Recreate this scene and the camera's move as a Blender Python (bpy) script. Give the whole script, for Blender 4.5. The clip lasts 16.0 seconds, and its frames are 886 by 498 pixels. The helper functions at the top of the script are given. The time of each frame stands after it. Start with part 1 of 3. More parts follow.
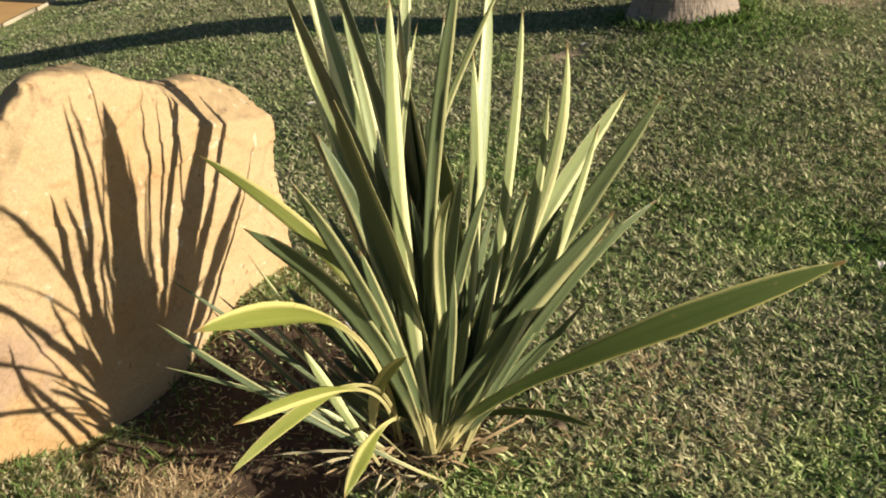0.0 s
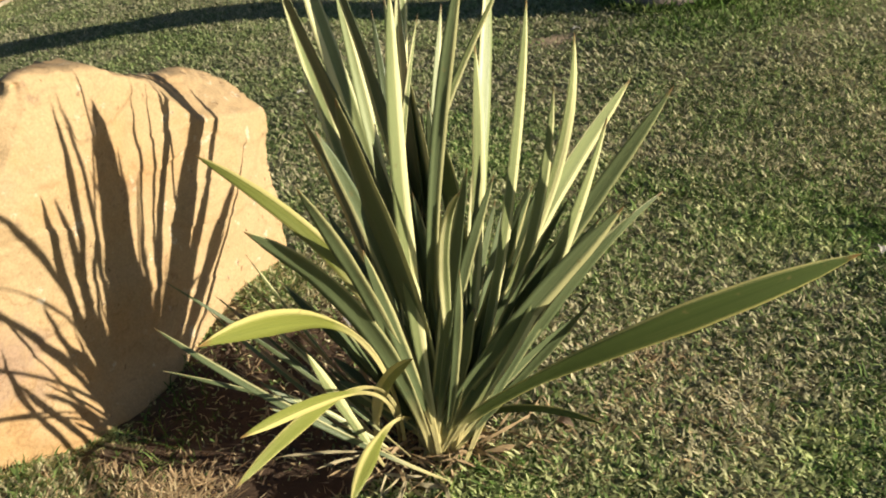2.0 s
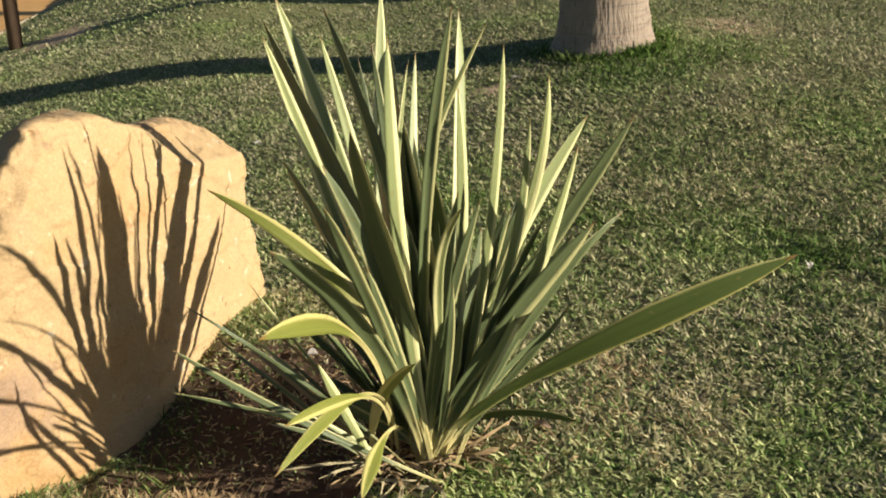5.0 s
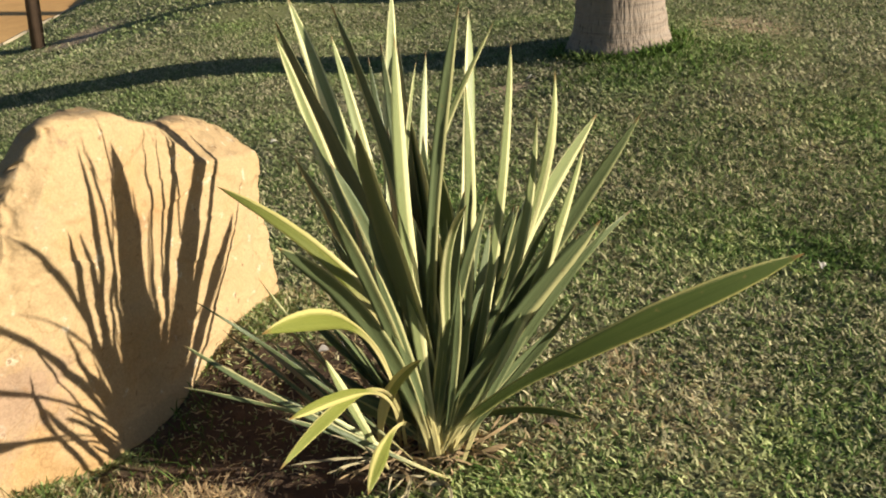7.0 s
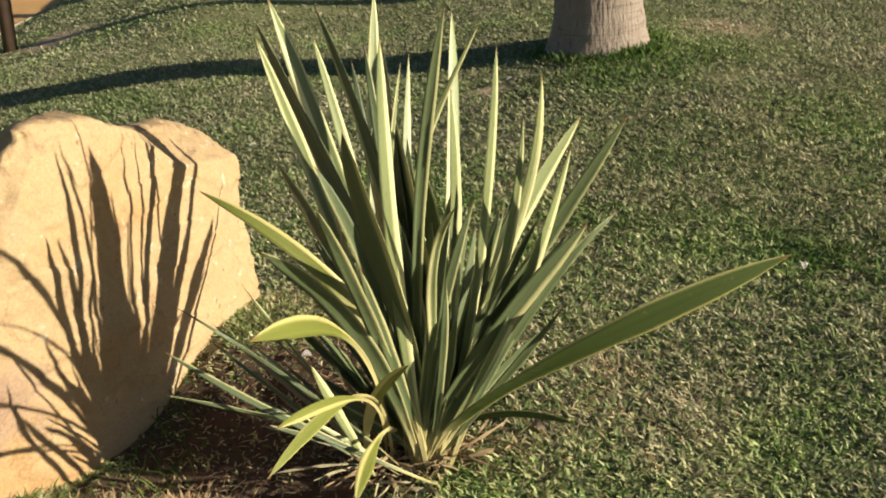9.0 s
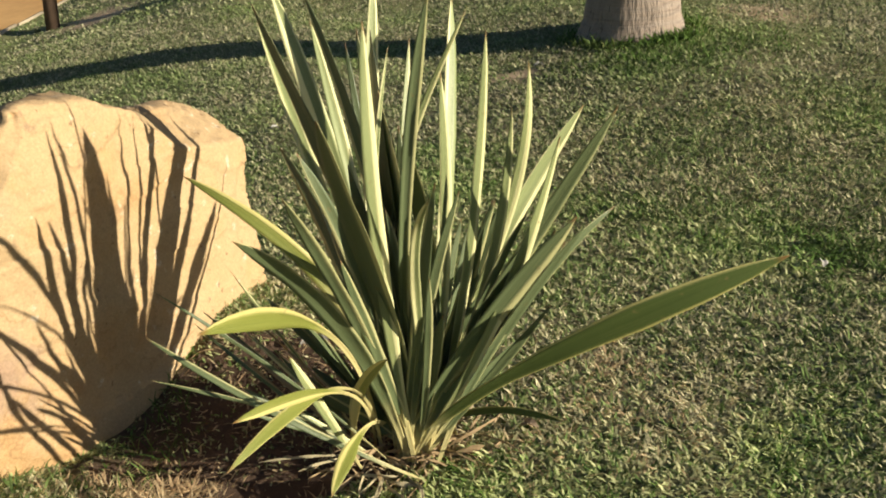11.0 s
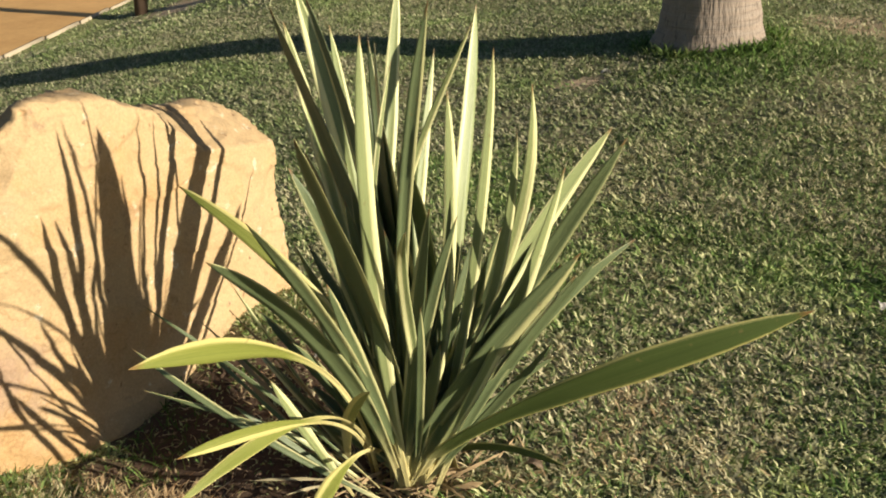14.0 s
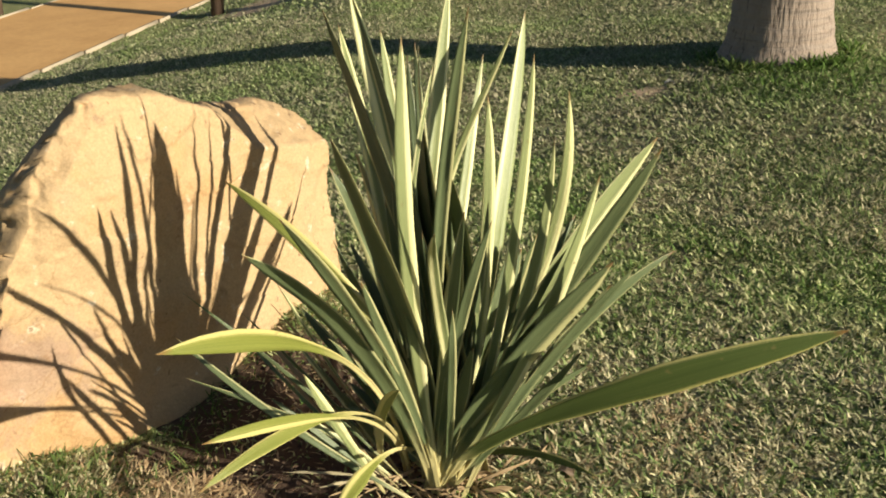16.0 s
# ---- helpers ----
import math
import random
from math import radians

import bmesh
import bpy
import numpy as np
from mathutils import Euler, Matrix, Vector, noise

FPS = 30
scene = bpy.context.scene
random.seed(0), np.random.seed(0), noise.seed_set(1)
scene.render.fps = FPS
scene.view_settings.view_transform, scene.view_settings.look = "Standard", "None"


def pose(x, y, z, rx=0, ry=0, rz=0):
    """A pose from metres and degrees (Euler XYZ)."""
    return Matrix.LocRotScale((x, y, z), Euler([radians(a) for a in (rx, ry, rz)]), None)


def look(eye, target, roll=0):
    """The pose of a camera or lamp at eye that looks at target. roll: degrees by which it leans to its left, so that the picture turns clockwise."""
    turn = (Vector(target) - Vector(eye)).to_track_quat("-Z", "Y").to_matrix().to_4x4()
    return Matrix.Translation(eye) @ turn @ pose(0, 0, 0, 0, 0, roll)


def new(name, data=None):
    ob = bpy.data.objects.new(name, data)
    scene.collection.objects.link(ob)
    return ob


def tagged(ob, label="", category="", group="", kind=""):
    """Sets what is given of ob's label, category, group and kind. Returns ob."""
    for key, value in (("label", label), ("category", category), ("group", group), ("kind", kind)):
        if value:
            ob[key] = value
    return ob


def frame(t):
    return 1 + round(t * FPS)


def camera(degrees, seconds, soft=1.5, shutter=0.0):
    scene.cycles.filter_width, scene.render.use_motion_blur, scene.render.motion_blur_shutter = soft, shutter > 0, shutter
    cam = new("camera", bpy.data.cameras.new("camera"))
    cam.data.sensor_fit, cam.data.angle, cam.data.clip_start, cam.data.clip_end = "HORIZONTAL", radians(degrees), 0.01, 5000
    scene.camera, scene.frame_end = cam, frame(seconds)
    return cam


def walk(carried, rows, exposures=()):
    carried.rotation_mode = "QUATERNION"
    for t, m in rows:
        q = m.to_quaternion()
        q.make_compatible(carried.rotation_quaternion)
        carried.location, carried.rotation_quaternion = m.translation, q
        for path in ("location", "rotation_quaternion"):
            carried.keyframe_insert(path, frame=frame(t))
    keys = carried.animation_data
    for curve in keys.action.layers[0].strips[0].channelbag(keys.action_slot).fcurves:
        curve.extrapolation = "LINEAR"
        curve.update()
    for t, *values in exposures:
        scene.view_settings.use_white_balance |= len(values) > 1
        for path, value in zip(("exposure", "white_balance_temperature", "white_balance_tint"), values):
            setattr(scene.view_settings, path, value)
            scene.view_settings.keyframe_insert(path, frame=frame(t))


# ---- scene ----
cam = camera(52.4, 16.0, 1.9)
PATH = [
    (0, (0.055, -2.037, 1.586), (0.018, -0.244, 0.701), -3.4),
    (0.5, (0.065, -1.986, 1.594), (-0.017, -0.195, 0.709), -3.2),
    (1, (0.09, -1.929, 1.599), (-0.02, -0.151, 0.69), -2.8),
    (1.5, (0.087, -1.916, 1.594), (-0.018, -0.147, 0.667), -2.7),
    (2, (0.018, -1.976, 1.598), (0.007, -0.201, 0.676), -4.0),
    (2.5, (-0.072, -2.063, 1.597), (0.024, -0.276, 0.703), -4.2),
    (3, (-0.124, -2.117, 1.605), (0.055, -0.327, 0.732), -4.2),
    (3.5, (-0.159, -2.153, 1.618), (0.029, -0.365, 0.741), -3.7),
    (4, (-0.169, -2.184, 1.633), (0.033, -0.38, 0.794), -3.8),
    (4.5, (-0.154, -2.217, 1.642), (0.019, -0.405, 0.815), -3.8),
    (6.8, (-0.123, -2.24, 1.637), (-0.004, -0.418, 0.821), -4.0),
    (7, (-0.114, -2.248, 1.641), (-0.005, -0.428, 0.818), -4.1),
    (7.5, (-0.116, -2.241, 1.639), (0.007, -0.422, 0.817), -3.9),
    (8, (-0.124, -2.238, 1.641), (0.006, -0.418, 0.823), -3.8),
    (8.5, (-0.135, -2.232, 1.638), (0.008, -0.414, 0.817), -3.6),
    (9, (-0.134, -2.223, 1.637), (0.025, -0.407, 0.815), -3.9),
    (9.2, (-0.132, -2.22, 1.635), (0.028, -0.402, 0.816), -3.9),
    (11.3, (0.067, -2.152, 1.62), (0.075, -0.342, 0.77), -4.1),
    (11.5, (0.106, -2.14, 1.624), (0.068, -0.329, 0.776), -4.5),
    (12, (0.189, -2.132, 1.615), (0.089, -0.322, 0.771), -4.1),
    (12.5, (0.225, -2.147, 1.618), (0.091, -0.335, 0.784), -4.0),
    (13, (0.239, -2.132, 1.611), (0.125, -0.331, 0.75), -3.8),
    (13.5, (0.231, -2.088, 1.619), (0.075, -0.293, 0.753), -3.5),
    (14, (0.219, -2.019, 1.625), (0.094, -0.213, 0.774), -3.0),
    (14.5, (0.207, -2.004, 1.627), (0.115, -0.188, 0.793), -3.0),
    (15, (0.194, -2.0, 1.613), (0.113, -0.191, 0.764), -3.4),
    (15.5, (0.211, -2.007, 1.614), (0.076, -0.205, 0.756), -3.9),
    (16, (0.29, -2.035, 1.625), (0.021, -0.237, 0.792), -2.6),
]
walk(cam, [(t, look(eye, target, roll)) for t, eye, target, roll in PATH])

# ---- light ----
SUN_AZ, SUN_EL = 24.3, 17.3      # degrees: light travels towards -x and a little towards +y
world = bpy.data.worlds.new("sky")
scene.world = world
world.use_nodes = True
wn = world.node_tree
sky = wn.nodes.new("ShaderNodeTexSky")
sky.sky_type, sky.sun_disc = "NISHITA", False
sky.sun_elevation = radians(SUN_EL)
sky.ozone_density = 2.8
sky.sun_rotation = radians(90 + SUN_AZ)
wn.links.new(sky.outputs[0], wn.nodes["Background"].inputs[0])
wn.nodes["Background"].inputs[1].default_value = 0.057
sun = new("sun", bpy.data.lights.new("sun", "SUN"))
sun.data.energy, sun.data.angle, sun.data.color = 6.8, radians(0.55), (1.0, 0.91, 0.74)
sun_from = Vector((math.cos(radians(SUN_AZ)), -math.sin(radians(SUN_AZ)), math.tan(radians(SUN_EL))))
sun.matrix_world = look(sun_from * 30, (0, 0, 0))
scene.view_settings.exposure = 0.35


# ---- materials ----
def mat(name):
    m = bpy.data.materials.new(name)
    m.use_nodes = True
    return m, m.node_tree, m.node_tree.nodes["Principled BSDF"]


def nd(tree, kind, **sets):
    n = tree.nodes.new("ShaderNode" + kind)
    for key, value in sets.items():
        if key in n.inputs:
            n.inputs[key].default_value = value
    return n


def noise_at(tree, coord, scale, detail=4.0, rough=0.6):
    n = nd(tree, "TexNoise", Scale=scale, Detail=detail, Roughness=rough)
    tree.links.new(coord, n.inputs["Vector"])
    return n.outputs["Fac"]


def ramp(tree, fac, *stops):
    r = tree.nodes.new("ShaderNodeValToRGB")
    e = r.color_ramp.elements
    while len(e) < len(stops):
        e.new(0.5)
    for el, (p, c) in zip(e, stops):
        el.position, el.color = p, (*c, 1)
    tree.links.new(fac, r.inputs[0])
    return r.outputs[0]


def mix(tree, fac, a, b, how="MIX"):
    m = tree.nodes.new("ShaderNodeMix")
    m.data_type, m.blend_type = "RGBA", how
    for sock, v in ((m.inputs[0], fac), (m.inputs[6], a), (m.inputs[7], b)):
        if isinstance(v, bpy.types.NodeSocket):
            tree.links.new(v, sock)
        elif isinstance(v, float):
            sock.default_value = v
        else:
            sock.default_value = (*v, 1)
    return m.outputs[2]


def math_node(tree, op, a, b=0.0):
    m = tree.nodes.new("ShaderNodeMath")
    m.operation = op
    for sock, v in ((m.inputs[0], a), (m.inputs[1], b)):
        if isinstance(v, bpy.types.NodeSocket):
            tree.links.new(v, sock)
        else:
            sock.default_value = v
    return m.outputs[0]


def bump(tree, height, bsdf, strength=0.4, distance=0.01, under=None):
    b = nd(tree, "Bump", Strength=strength, Distance=distance)
    tree.links.new(height, b.inputs["Height"])
    if under:
        tree.links.new(under, b.inputs["Normal"])
    tree.links.new(b.outputs[0], bsdf.inputs["Normal"])
    return b.outputs[0]


def see_through(tree, bsdf, colour, amount):
    """Let part of the light through a thin leaf."""
    t = tree.nodes.new("ShaderNodeBsdfTranslucent")
    tree.links.new(colour, t.inputs[0])
    ms = tree.nodes.new("ShaderNodeMixShader")
    ms.inputs[0].default_value = amount
    tree.links.new(bsdf.outputs[0], ms.inputs[1])
    tree.links.new(t.outputs[0], ms.inputs[2])
    tree.links.new(ms.outputs[0], tree.nodes["Material Output"].inputs[0])


def position(tree):
    return tree.nodes.new("ShaderNodeNewGeometry").outputs["Position"]


def island(tree):
    return tree.nodes.new("ShaderNodeNewGeometry").outputs["Random Per Island"]


def make_leaf_mat(name, green_a, green_b, cream, edge, margin=0.36, root_to=0.26, veins=0.4, glow=0.22):
    m, t, b = mat(name)
    uv = nd(t, "UVMap")
    sep = nd(t, "SeparateXYZ")
    t.links.new(uv.outputs[0], sep.inputs[0])
    u, v = sep.outputs[0], sep.outputs[1]
    rnd = t.nodes.new("ShaderNodeObjectInfo").outputs["Random"]
    # lengthwise streaks: noise that is very long along the blade
    comb = nd(t, "CombineXYZ")
    t.links.new(math_node(t, "MULTIPLY", u, 34.0), comb.inputs[0])
    t.links.new(math_node(t, "MULTIPLY", v, 1.6), comb.inputs[1])
    t.links.new(math_node(t, "MULTIPLY", rnd, 90.0), comb.inputs[2])
    streak = noise_at(t, comb.outputs[0], 1.0, 3.0)
    lop = math_node(t, "MULTIPLY", math_node(t, "SUBTRACT", math_node(t, "FRACT", math_node(t, "MULTIPLY", rnd, 7.3)), 0.5), 0.50)
    across = math_node(t, "ABSOLUTE", math_node(t, "SUBTRACT", u, 0.5))       # 0 midrib .. 0.5 margin
    uneven = math_node(t, "ABSOLUTE", math_node(t, "SUBTRACT", math_node(t, "ADD", u, lop), 0.5))
    wob = math_node(t, "MULTIPLY", math_node(t, "SUBTRACT", streak, 0.5), 0.46)
    shift = math_node(t, "MULTIPLY", math_node(t, "SUBTRACT", rnd, 0.5), 0.16)
    a2 = math_node(t, "ADD", math_node(t, "ADD", uneven, wob), shift)
    green = mix(t, streak, green_a, green_b)
    body_col = ramp(t, a2, (margin - 0.02, (0, 0, 0)), (margin + 0.08, (1, 1, 1)))
    col = mix(t, body_col, green, cream)
    fine = nd(t, "CombineXYZ")
    t.links.new(math_node(t, "MULTIPLY", u, 120.0), fine.inputs[0])
    t.links.new(math_node(t, "MULTIPLY", v, 2.5), fine.inputs[1])
    t.links.new(rnd, fine.inputs[2])
    lines = noise_at(t, fine.outputs[0], 1.0, 2.0)
    col = mix(t, ramp(t, lines, (0.55, (0, 0, 0)), (0.75, (veins, veins, veins))), col, cream)
    root = ramp(t, v, (root_to - 0.16, (0.9, 0.9, 0.9)), (root_to, (0, 0, 0)))
    col = mix(t, root, col, mix(t, streak, (0.50, 0.42, 0.17), (0.82, 0.72, 0.36)))
    rim = ramp(t, across, (0.484, (0, 0, 0)), (0.495, (1, 1, 1)))
    col = mix(t, math_node(t, "MULTIPLY", rim, 0.08), col, edge)
    tip = ramp(t, math_node(t, "ADD", v, math_node(t, "MULTIPLY", wob, 0.12)), (0.972, (0, 0, 0)), (0.990, (1, 1, 1)))
    col = mix(t, math_node(t, "MULTIPLY", tip, 0.8), col, (0.24, 0.11, 0.04))
    blot = noise_at(t, position(t), 38.0, 3.0)
    col = mix(t, ramp(t, blot, (0.66, (0, 0, 0)), (0.74, (0.5, 0.5, 0.5))), col, (0.22, 0.17, 0.07))
    t.links.new(col, b.inputs["Base Color"])
    b.inputs["Roughness"].default_value = 0.42
    b.inputs["Specular IOR Level"].default_value = 0.45
    bump(t, streak, b, 0.35, 0.002)
    see_through(t, b, col, glow)
    return m


LEAF = make_leaf_mat("variegated_leaf", (0.078, 0.112, 0.047), (0.172, 0.208, 0.097), (0.50, 0.48, 0.23), (0.35, 0.17, 0.05), 0.465)
# Paler copy for sunlit leaves: sun brightness in the colour, plus wider cream margins
LEAF_PALE_LIT = make_leaf_mat("pale_lit_leaf", (0.17, 0.21, 0.080), (0.38, 0.42, 0.180), (0.76, 0.73, 0.38), (0.40, 0.20, 0.06), 0.29)
LEAF_GREEN = make_leaf_mat("green_leaf", (0.042, 0.070, 0.016), (0.105, 0.140, 0.038), (0.52, 0.47, 0.17), (0.30, 0.15, 0.04), 0.465, 0.20, 0.15, 0.10)
LEAF_YELLOW = make_leaf_mat("yellow_leaf", (0.095, 0.125, 0.022), (0.31, 0.32, 0.065), (0.58, 0.52, 0.19), (0.45, 0.22, 0.05), 0.34, 0.62)


def make_dead():
    m, t, b = mat("dead_leaf")
    n = noise_at(t, position(t), 45.0)
    col = mix(t, n, (0.17, 0.12, 0.07), (0.48, 0.38, 0.23))
    col = mix(t, island(t), col, (0.36, 0.25, 0.13))
    t.links.new(col, b.inputs["Base Color"])
    b.inputs["Roughness"].default_value = 0.75
    bump(t, n, b, 0.5, 0.002)
    see_through(t, b, col, 0.15)
    return m


DEAD = make_dead()


def make_rock():
    m, t, b = mat("sandstone")
    p = position(t)
    big, mid, fine = noise_at(t, p, 2.6, 4), noise_at(t, p, 11.0, 6, 0.65), noise_at(t, p, 120.0, 4, 0.7)
    col = mix(t, big, (0.418, 0.285, 0.145), (0.515, 0.368, 0.210))
    col = mix(t, ramp(t, mid, (0.42, (0, 0, 0)), (0.68, (0.55, 0.55, 0.55))), col, (0.48, 0.335, 0.18))
    vein = noise_at(t, p, 6.0, 8, 0.72)
    col = mix(t, ramp(t, vein, (0.60, (0, 0, 0)), (0.66, (0.7, 0.7, 0.7))), col, (0.29, 0.195, 0.12))
    pale = noise_at(t, p, 17.0, 5)
    col = mix(t, ramp(t, pale, (0.62, (0, 0, 0)), (0.68, (0.8, 0.8, 0.8))), col, (0.60, 0.51, 0.37))
    pit = noise_at(t, p, 34.0, 2, 0.5)
    col = mix(t, ramp(t, pit, (0.70, (0, 0, 0)), (0.74, (0.75, 0.75, 0.75))), col, (0.22, 0.13, 0.07))
    stain = noise_at(t, p, 1.9, 6, 0.7)
    col = mix(t, ramp(t, stain, (0.50, (0, 0, 0)), (0.64, (0.60, 0.60, 0.60))), col, (0.45, 0.26, 0.105))
    grey = noise_at(t, p, 3.4, 7, 0.7)
    col = mix(t, ramp(t, grey, (0.62, (0, 0, 0)), (0.70, (0.18, 0.18, 0.18))), col, (0.30, 0.25, 0.20))
    patch_d = t.nodes.new("ShaderNodeVectorMath")
    patch_d.operation = "DISTANCE"
    t.links.new(p, patch_d.inputs[0])
    patch_d.inputs[1].default_value = (-1.20, -0.02, 0.26)
    patch = math_node(t, "ADD", patch_d.outputs["Value"], math_node(t, "MULTIPLY", math_node(t, "SUBTRACT", vein, 0.5), 0.5))
    col = mix(t, ramp(t, patch, (0.12, (0.62, 0.62, 0.62)), (0.22, (0, 0, 0))), col, (0.32, 0.215, 0.165))
    line = noise_at(t, p, 4.2, 5, 0.55)
    hair = ramp(t, line, (0.488, (0, 0, 0)), (0.499, (0.4, 0.4, 0.4)), (0.503, (0.4, 0.4, 0.4)), (0.514, (0, 0, 0)))
    some = ramp(t, noise_at(t, p, 2.2, 2), (0.50, (0, 0, 0)), (0.58, (1, 1, 1)))
    col = mix(t, math_node(t, "MULTIPLY", hair, some), col, (0.27, 0.155, 0.07))
    grain = ramp(t, fine, (0.3, (0.80, 0.80, 0.80)), (0.7, (1.10, 1.10, 1.10)))
    col = mix(t, 1.0, col, grain, "MULTIPLY")
    t.links.new(col, b.inputs["Base Color"])
    b.inputs["Roughness"].default_value = 0.9
    b.inputs["Specular IOR Level"].default_value = 0.2
    first = bump(t, vein, b, 0.8, 0.018)
    bump(t, fine, b, 0.35, 0.003, first)
    return m


ROCK = make_rock()


def make_ground():
    """Earth and thatch under the grass; bare reddish soil in the bed beside the boulder."""
    m, t, b = mat("lawn_earth")
    p = position(t)
    n1, n2, n3 = noise_at(t, p, 1.3, 4), noise_at(t, p, 14.0, 6, 0.7), noise_at(t, p, 90.0, 5, 0.7)
    thatch = mix(t, n3, (0.13, 0.115, 0.06), (0.36, 0.31, 0.17))
    thatch = mix(t, ramp(t, n1, (0.45, (0, 0, 0)), (0.6, (0.5, 0.5, 0.5))), thatch, (0.10, 0.115, 0.035))
    wide = t.nodes.new("ShaderNodeVectorMath")
    wide.operation = "LENGTH"
    t.links.new(p, wide.inputs[0])
    away = math_node(t, "ADD", wide.outputs["Value"], math_node(t, "MULTIPLY", n1, 4.0))
    thatch = mix(t, ramp(t, math_node(t, "MULTIPLY", away, 0.05), (0.25, (0, 0, 0)), (0.55, (0.8, 0.8, 0.8))), thatch, mix(t, n2, (0.13, 0.15, 0.05), (0.30, 0.31, 0.13)))
    soil = mix(t, n3, (0.042, 0.028, 0.020), (0.150, 0.098, 0.066))
    soil = mix(t, ramp(t, n2, (0.5, (0, 0, 0)), (0.7, (0.7, 0.7, 0.7))), soil, (0.13, 0.083, 0.055))
    dist = t.nodes.new("ShaderNodeVectorMath")
    dist.operation = "DISTANCE"
    stretch = t.nodes.new("ShaderNodeVectorMath")
    stretch.operation = "MULTIPLY"
    t.links.new(p, stretch.inputs[0])
    stretch.inputs[1].default_value = (1.0, 1.15, 0.0)
    t.links.new(stretch.outputs[0], dist.inputs[0])
    dist.inputs[1].default_value = (-0.48, 0.26, 0.0)
    d = math_node(t, "ADD", dist.outputs["Value"], math_node(t, "MULTIPLY", math_node(t, "SUBTRACT", n2, 0.5), 0.5))
    col = mix(t, ramp(t, d, (0.52, (1, 1, 1)), (0.72, (0, 0, 0))), thatch, soil)
    for centre, stretch_by, radius in (((0.78, 3.70, 0), (1, 1.5, 0), 0.20), ((2.75, 4.6, 0), (1, 0.9, 0), 0.35), ((-3.75, 9.7, 0), (1, 1, 0), 0.5)):
        dd = t.nodes.new("ShaderNodeVectorMath")
        dd.operation = "DISTANCE"
        st = t.nodes.new("ShaderNodeVectorMath")
        st.operation = "MULTIPLY"
        t.links.new(p, st.inputs[0])
        st.inputs[1].default_value = stretch_by
        t.links.new(st.outputs[0], dd.inputs[0])
        dd.inputs[1].default_value = [c * k for c, k in zip(centre, stretch_by)]
        far = math_node(t, "ADD", dd.outputs["Value"], math_node(t, "MULTIPLY", math_node(t, "SUBTRACT", n2, 0.5), 0.5))
        col = mix(t, ramp(t, far, (radius * 0.7, (0.9, 0.9, 0.9)), (radius * 1.3, (0, 0, 0))), col, mix(t, n3, (0.38, 0.25, 0.15), (0.66, 0.49, 0.33)))
    t.links.new(col, b.inputs["Base Color"])
    b.inputs["Roughness"].default_value = 0.95
    b.inputs["Specular IOR Level"].default_value = 0.15
    first = bump(t, n2, b, 0.7, 0.02)
    bump(t, n3, b, 0.8, 0.008, first)
    return m


EARTH = make_ground()


def make_grass(name, dark, light, dry, dry_from, green=0.55, gap_shade=0.48, crest=1.20):
    m, t, b = mat(name)
    p = position(t)
    i = island(t)
    col = mix(t, i, dark, light)
    patch = noise_at(t, p, 1.7, 5, 0.65)
    # Shade painted by noise: dark gaps between clumps, brighter crests
    clump = ramp(t, noise_at(t, p, 22.0, 3, 0.6), (0.34, (gap_shade, gap_shade, gap_shade)), (0.62, (crest, crest, crest)))
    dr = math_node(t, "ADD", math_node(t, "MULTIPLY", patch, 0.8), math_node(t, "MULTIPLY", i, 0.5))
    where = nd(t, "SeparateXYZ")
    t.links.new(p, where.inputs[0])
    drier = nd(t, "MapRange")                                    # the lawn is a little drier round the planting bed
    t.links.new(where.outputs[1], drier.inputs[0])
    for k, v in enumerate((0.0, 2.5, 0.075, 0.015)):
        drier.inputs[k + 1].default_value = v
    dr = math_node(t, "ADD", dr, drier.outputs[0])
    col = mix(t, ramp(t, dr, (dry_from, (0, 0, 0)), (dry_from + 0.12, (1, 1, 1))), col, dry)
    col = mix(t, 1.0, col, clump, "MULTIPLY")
    lush_tone = ramp(t, noise_at(t, p, 0.75, 3, 0.6), (0.46, (0, 0, 0)), (0.62, (green, green, green)))
    col = mix(t, lush_tone, col, mix(t, 1.0, col, (0.72, 1.08, 0.5), "MULTIPLY"))
    t.links.new(col, b.inputs["Base Color"])
    b.inputs["Roughness"].default_value = 0.75
    b.inputs["Specular IOR Level"].default_value = 0.15
    see_through(t, b, col, 0.25)
    return m


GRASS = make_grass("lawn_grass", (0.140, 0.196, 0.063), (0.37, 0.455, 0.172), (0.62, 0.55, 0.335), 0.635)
# Paler, greyer copy for far grass, with weaker painted gap shade
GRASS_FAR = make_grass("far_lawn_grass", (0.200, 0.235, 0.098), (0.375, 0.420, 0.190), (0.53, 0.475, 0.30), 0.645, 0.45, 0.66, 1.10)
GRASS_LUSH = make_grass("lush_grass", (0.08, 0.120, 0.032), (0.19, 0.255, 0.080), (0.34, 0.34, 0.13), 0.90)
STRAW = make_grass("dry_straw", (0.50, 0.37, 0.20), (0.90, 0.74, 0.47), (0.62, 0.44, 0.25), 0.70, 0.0)


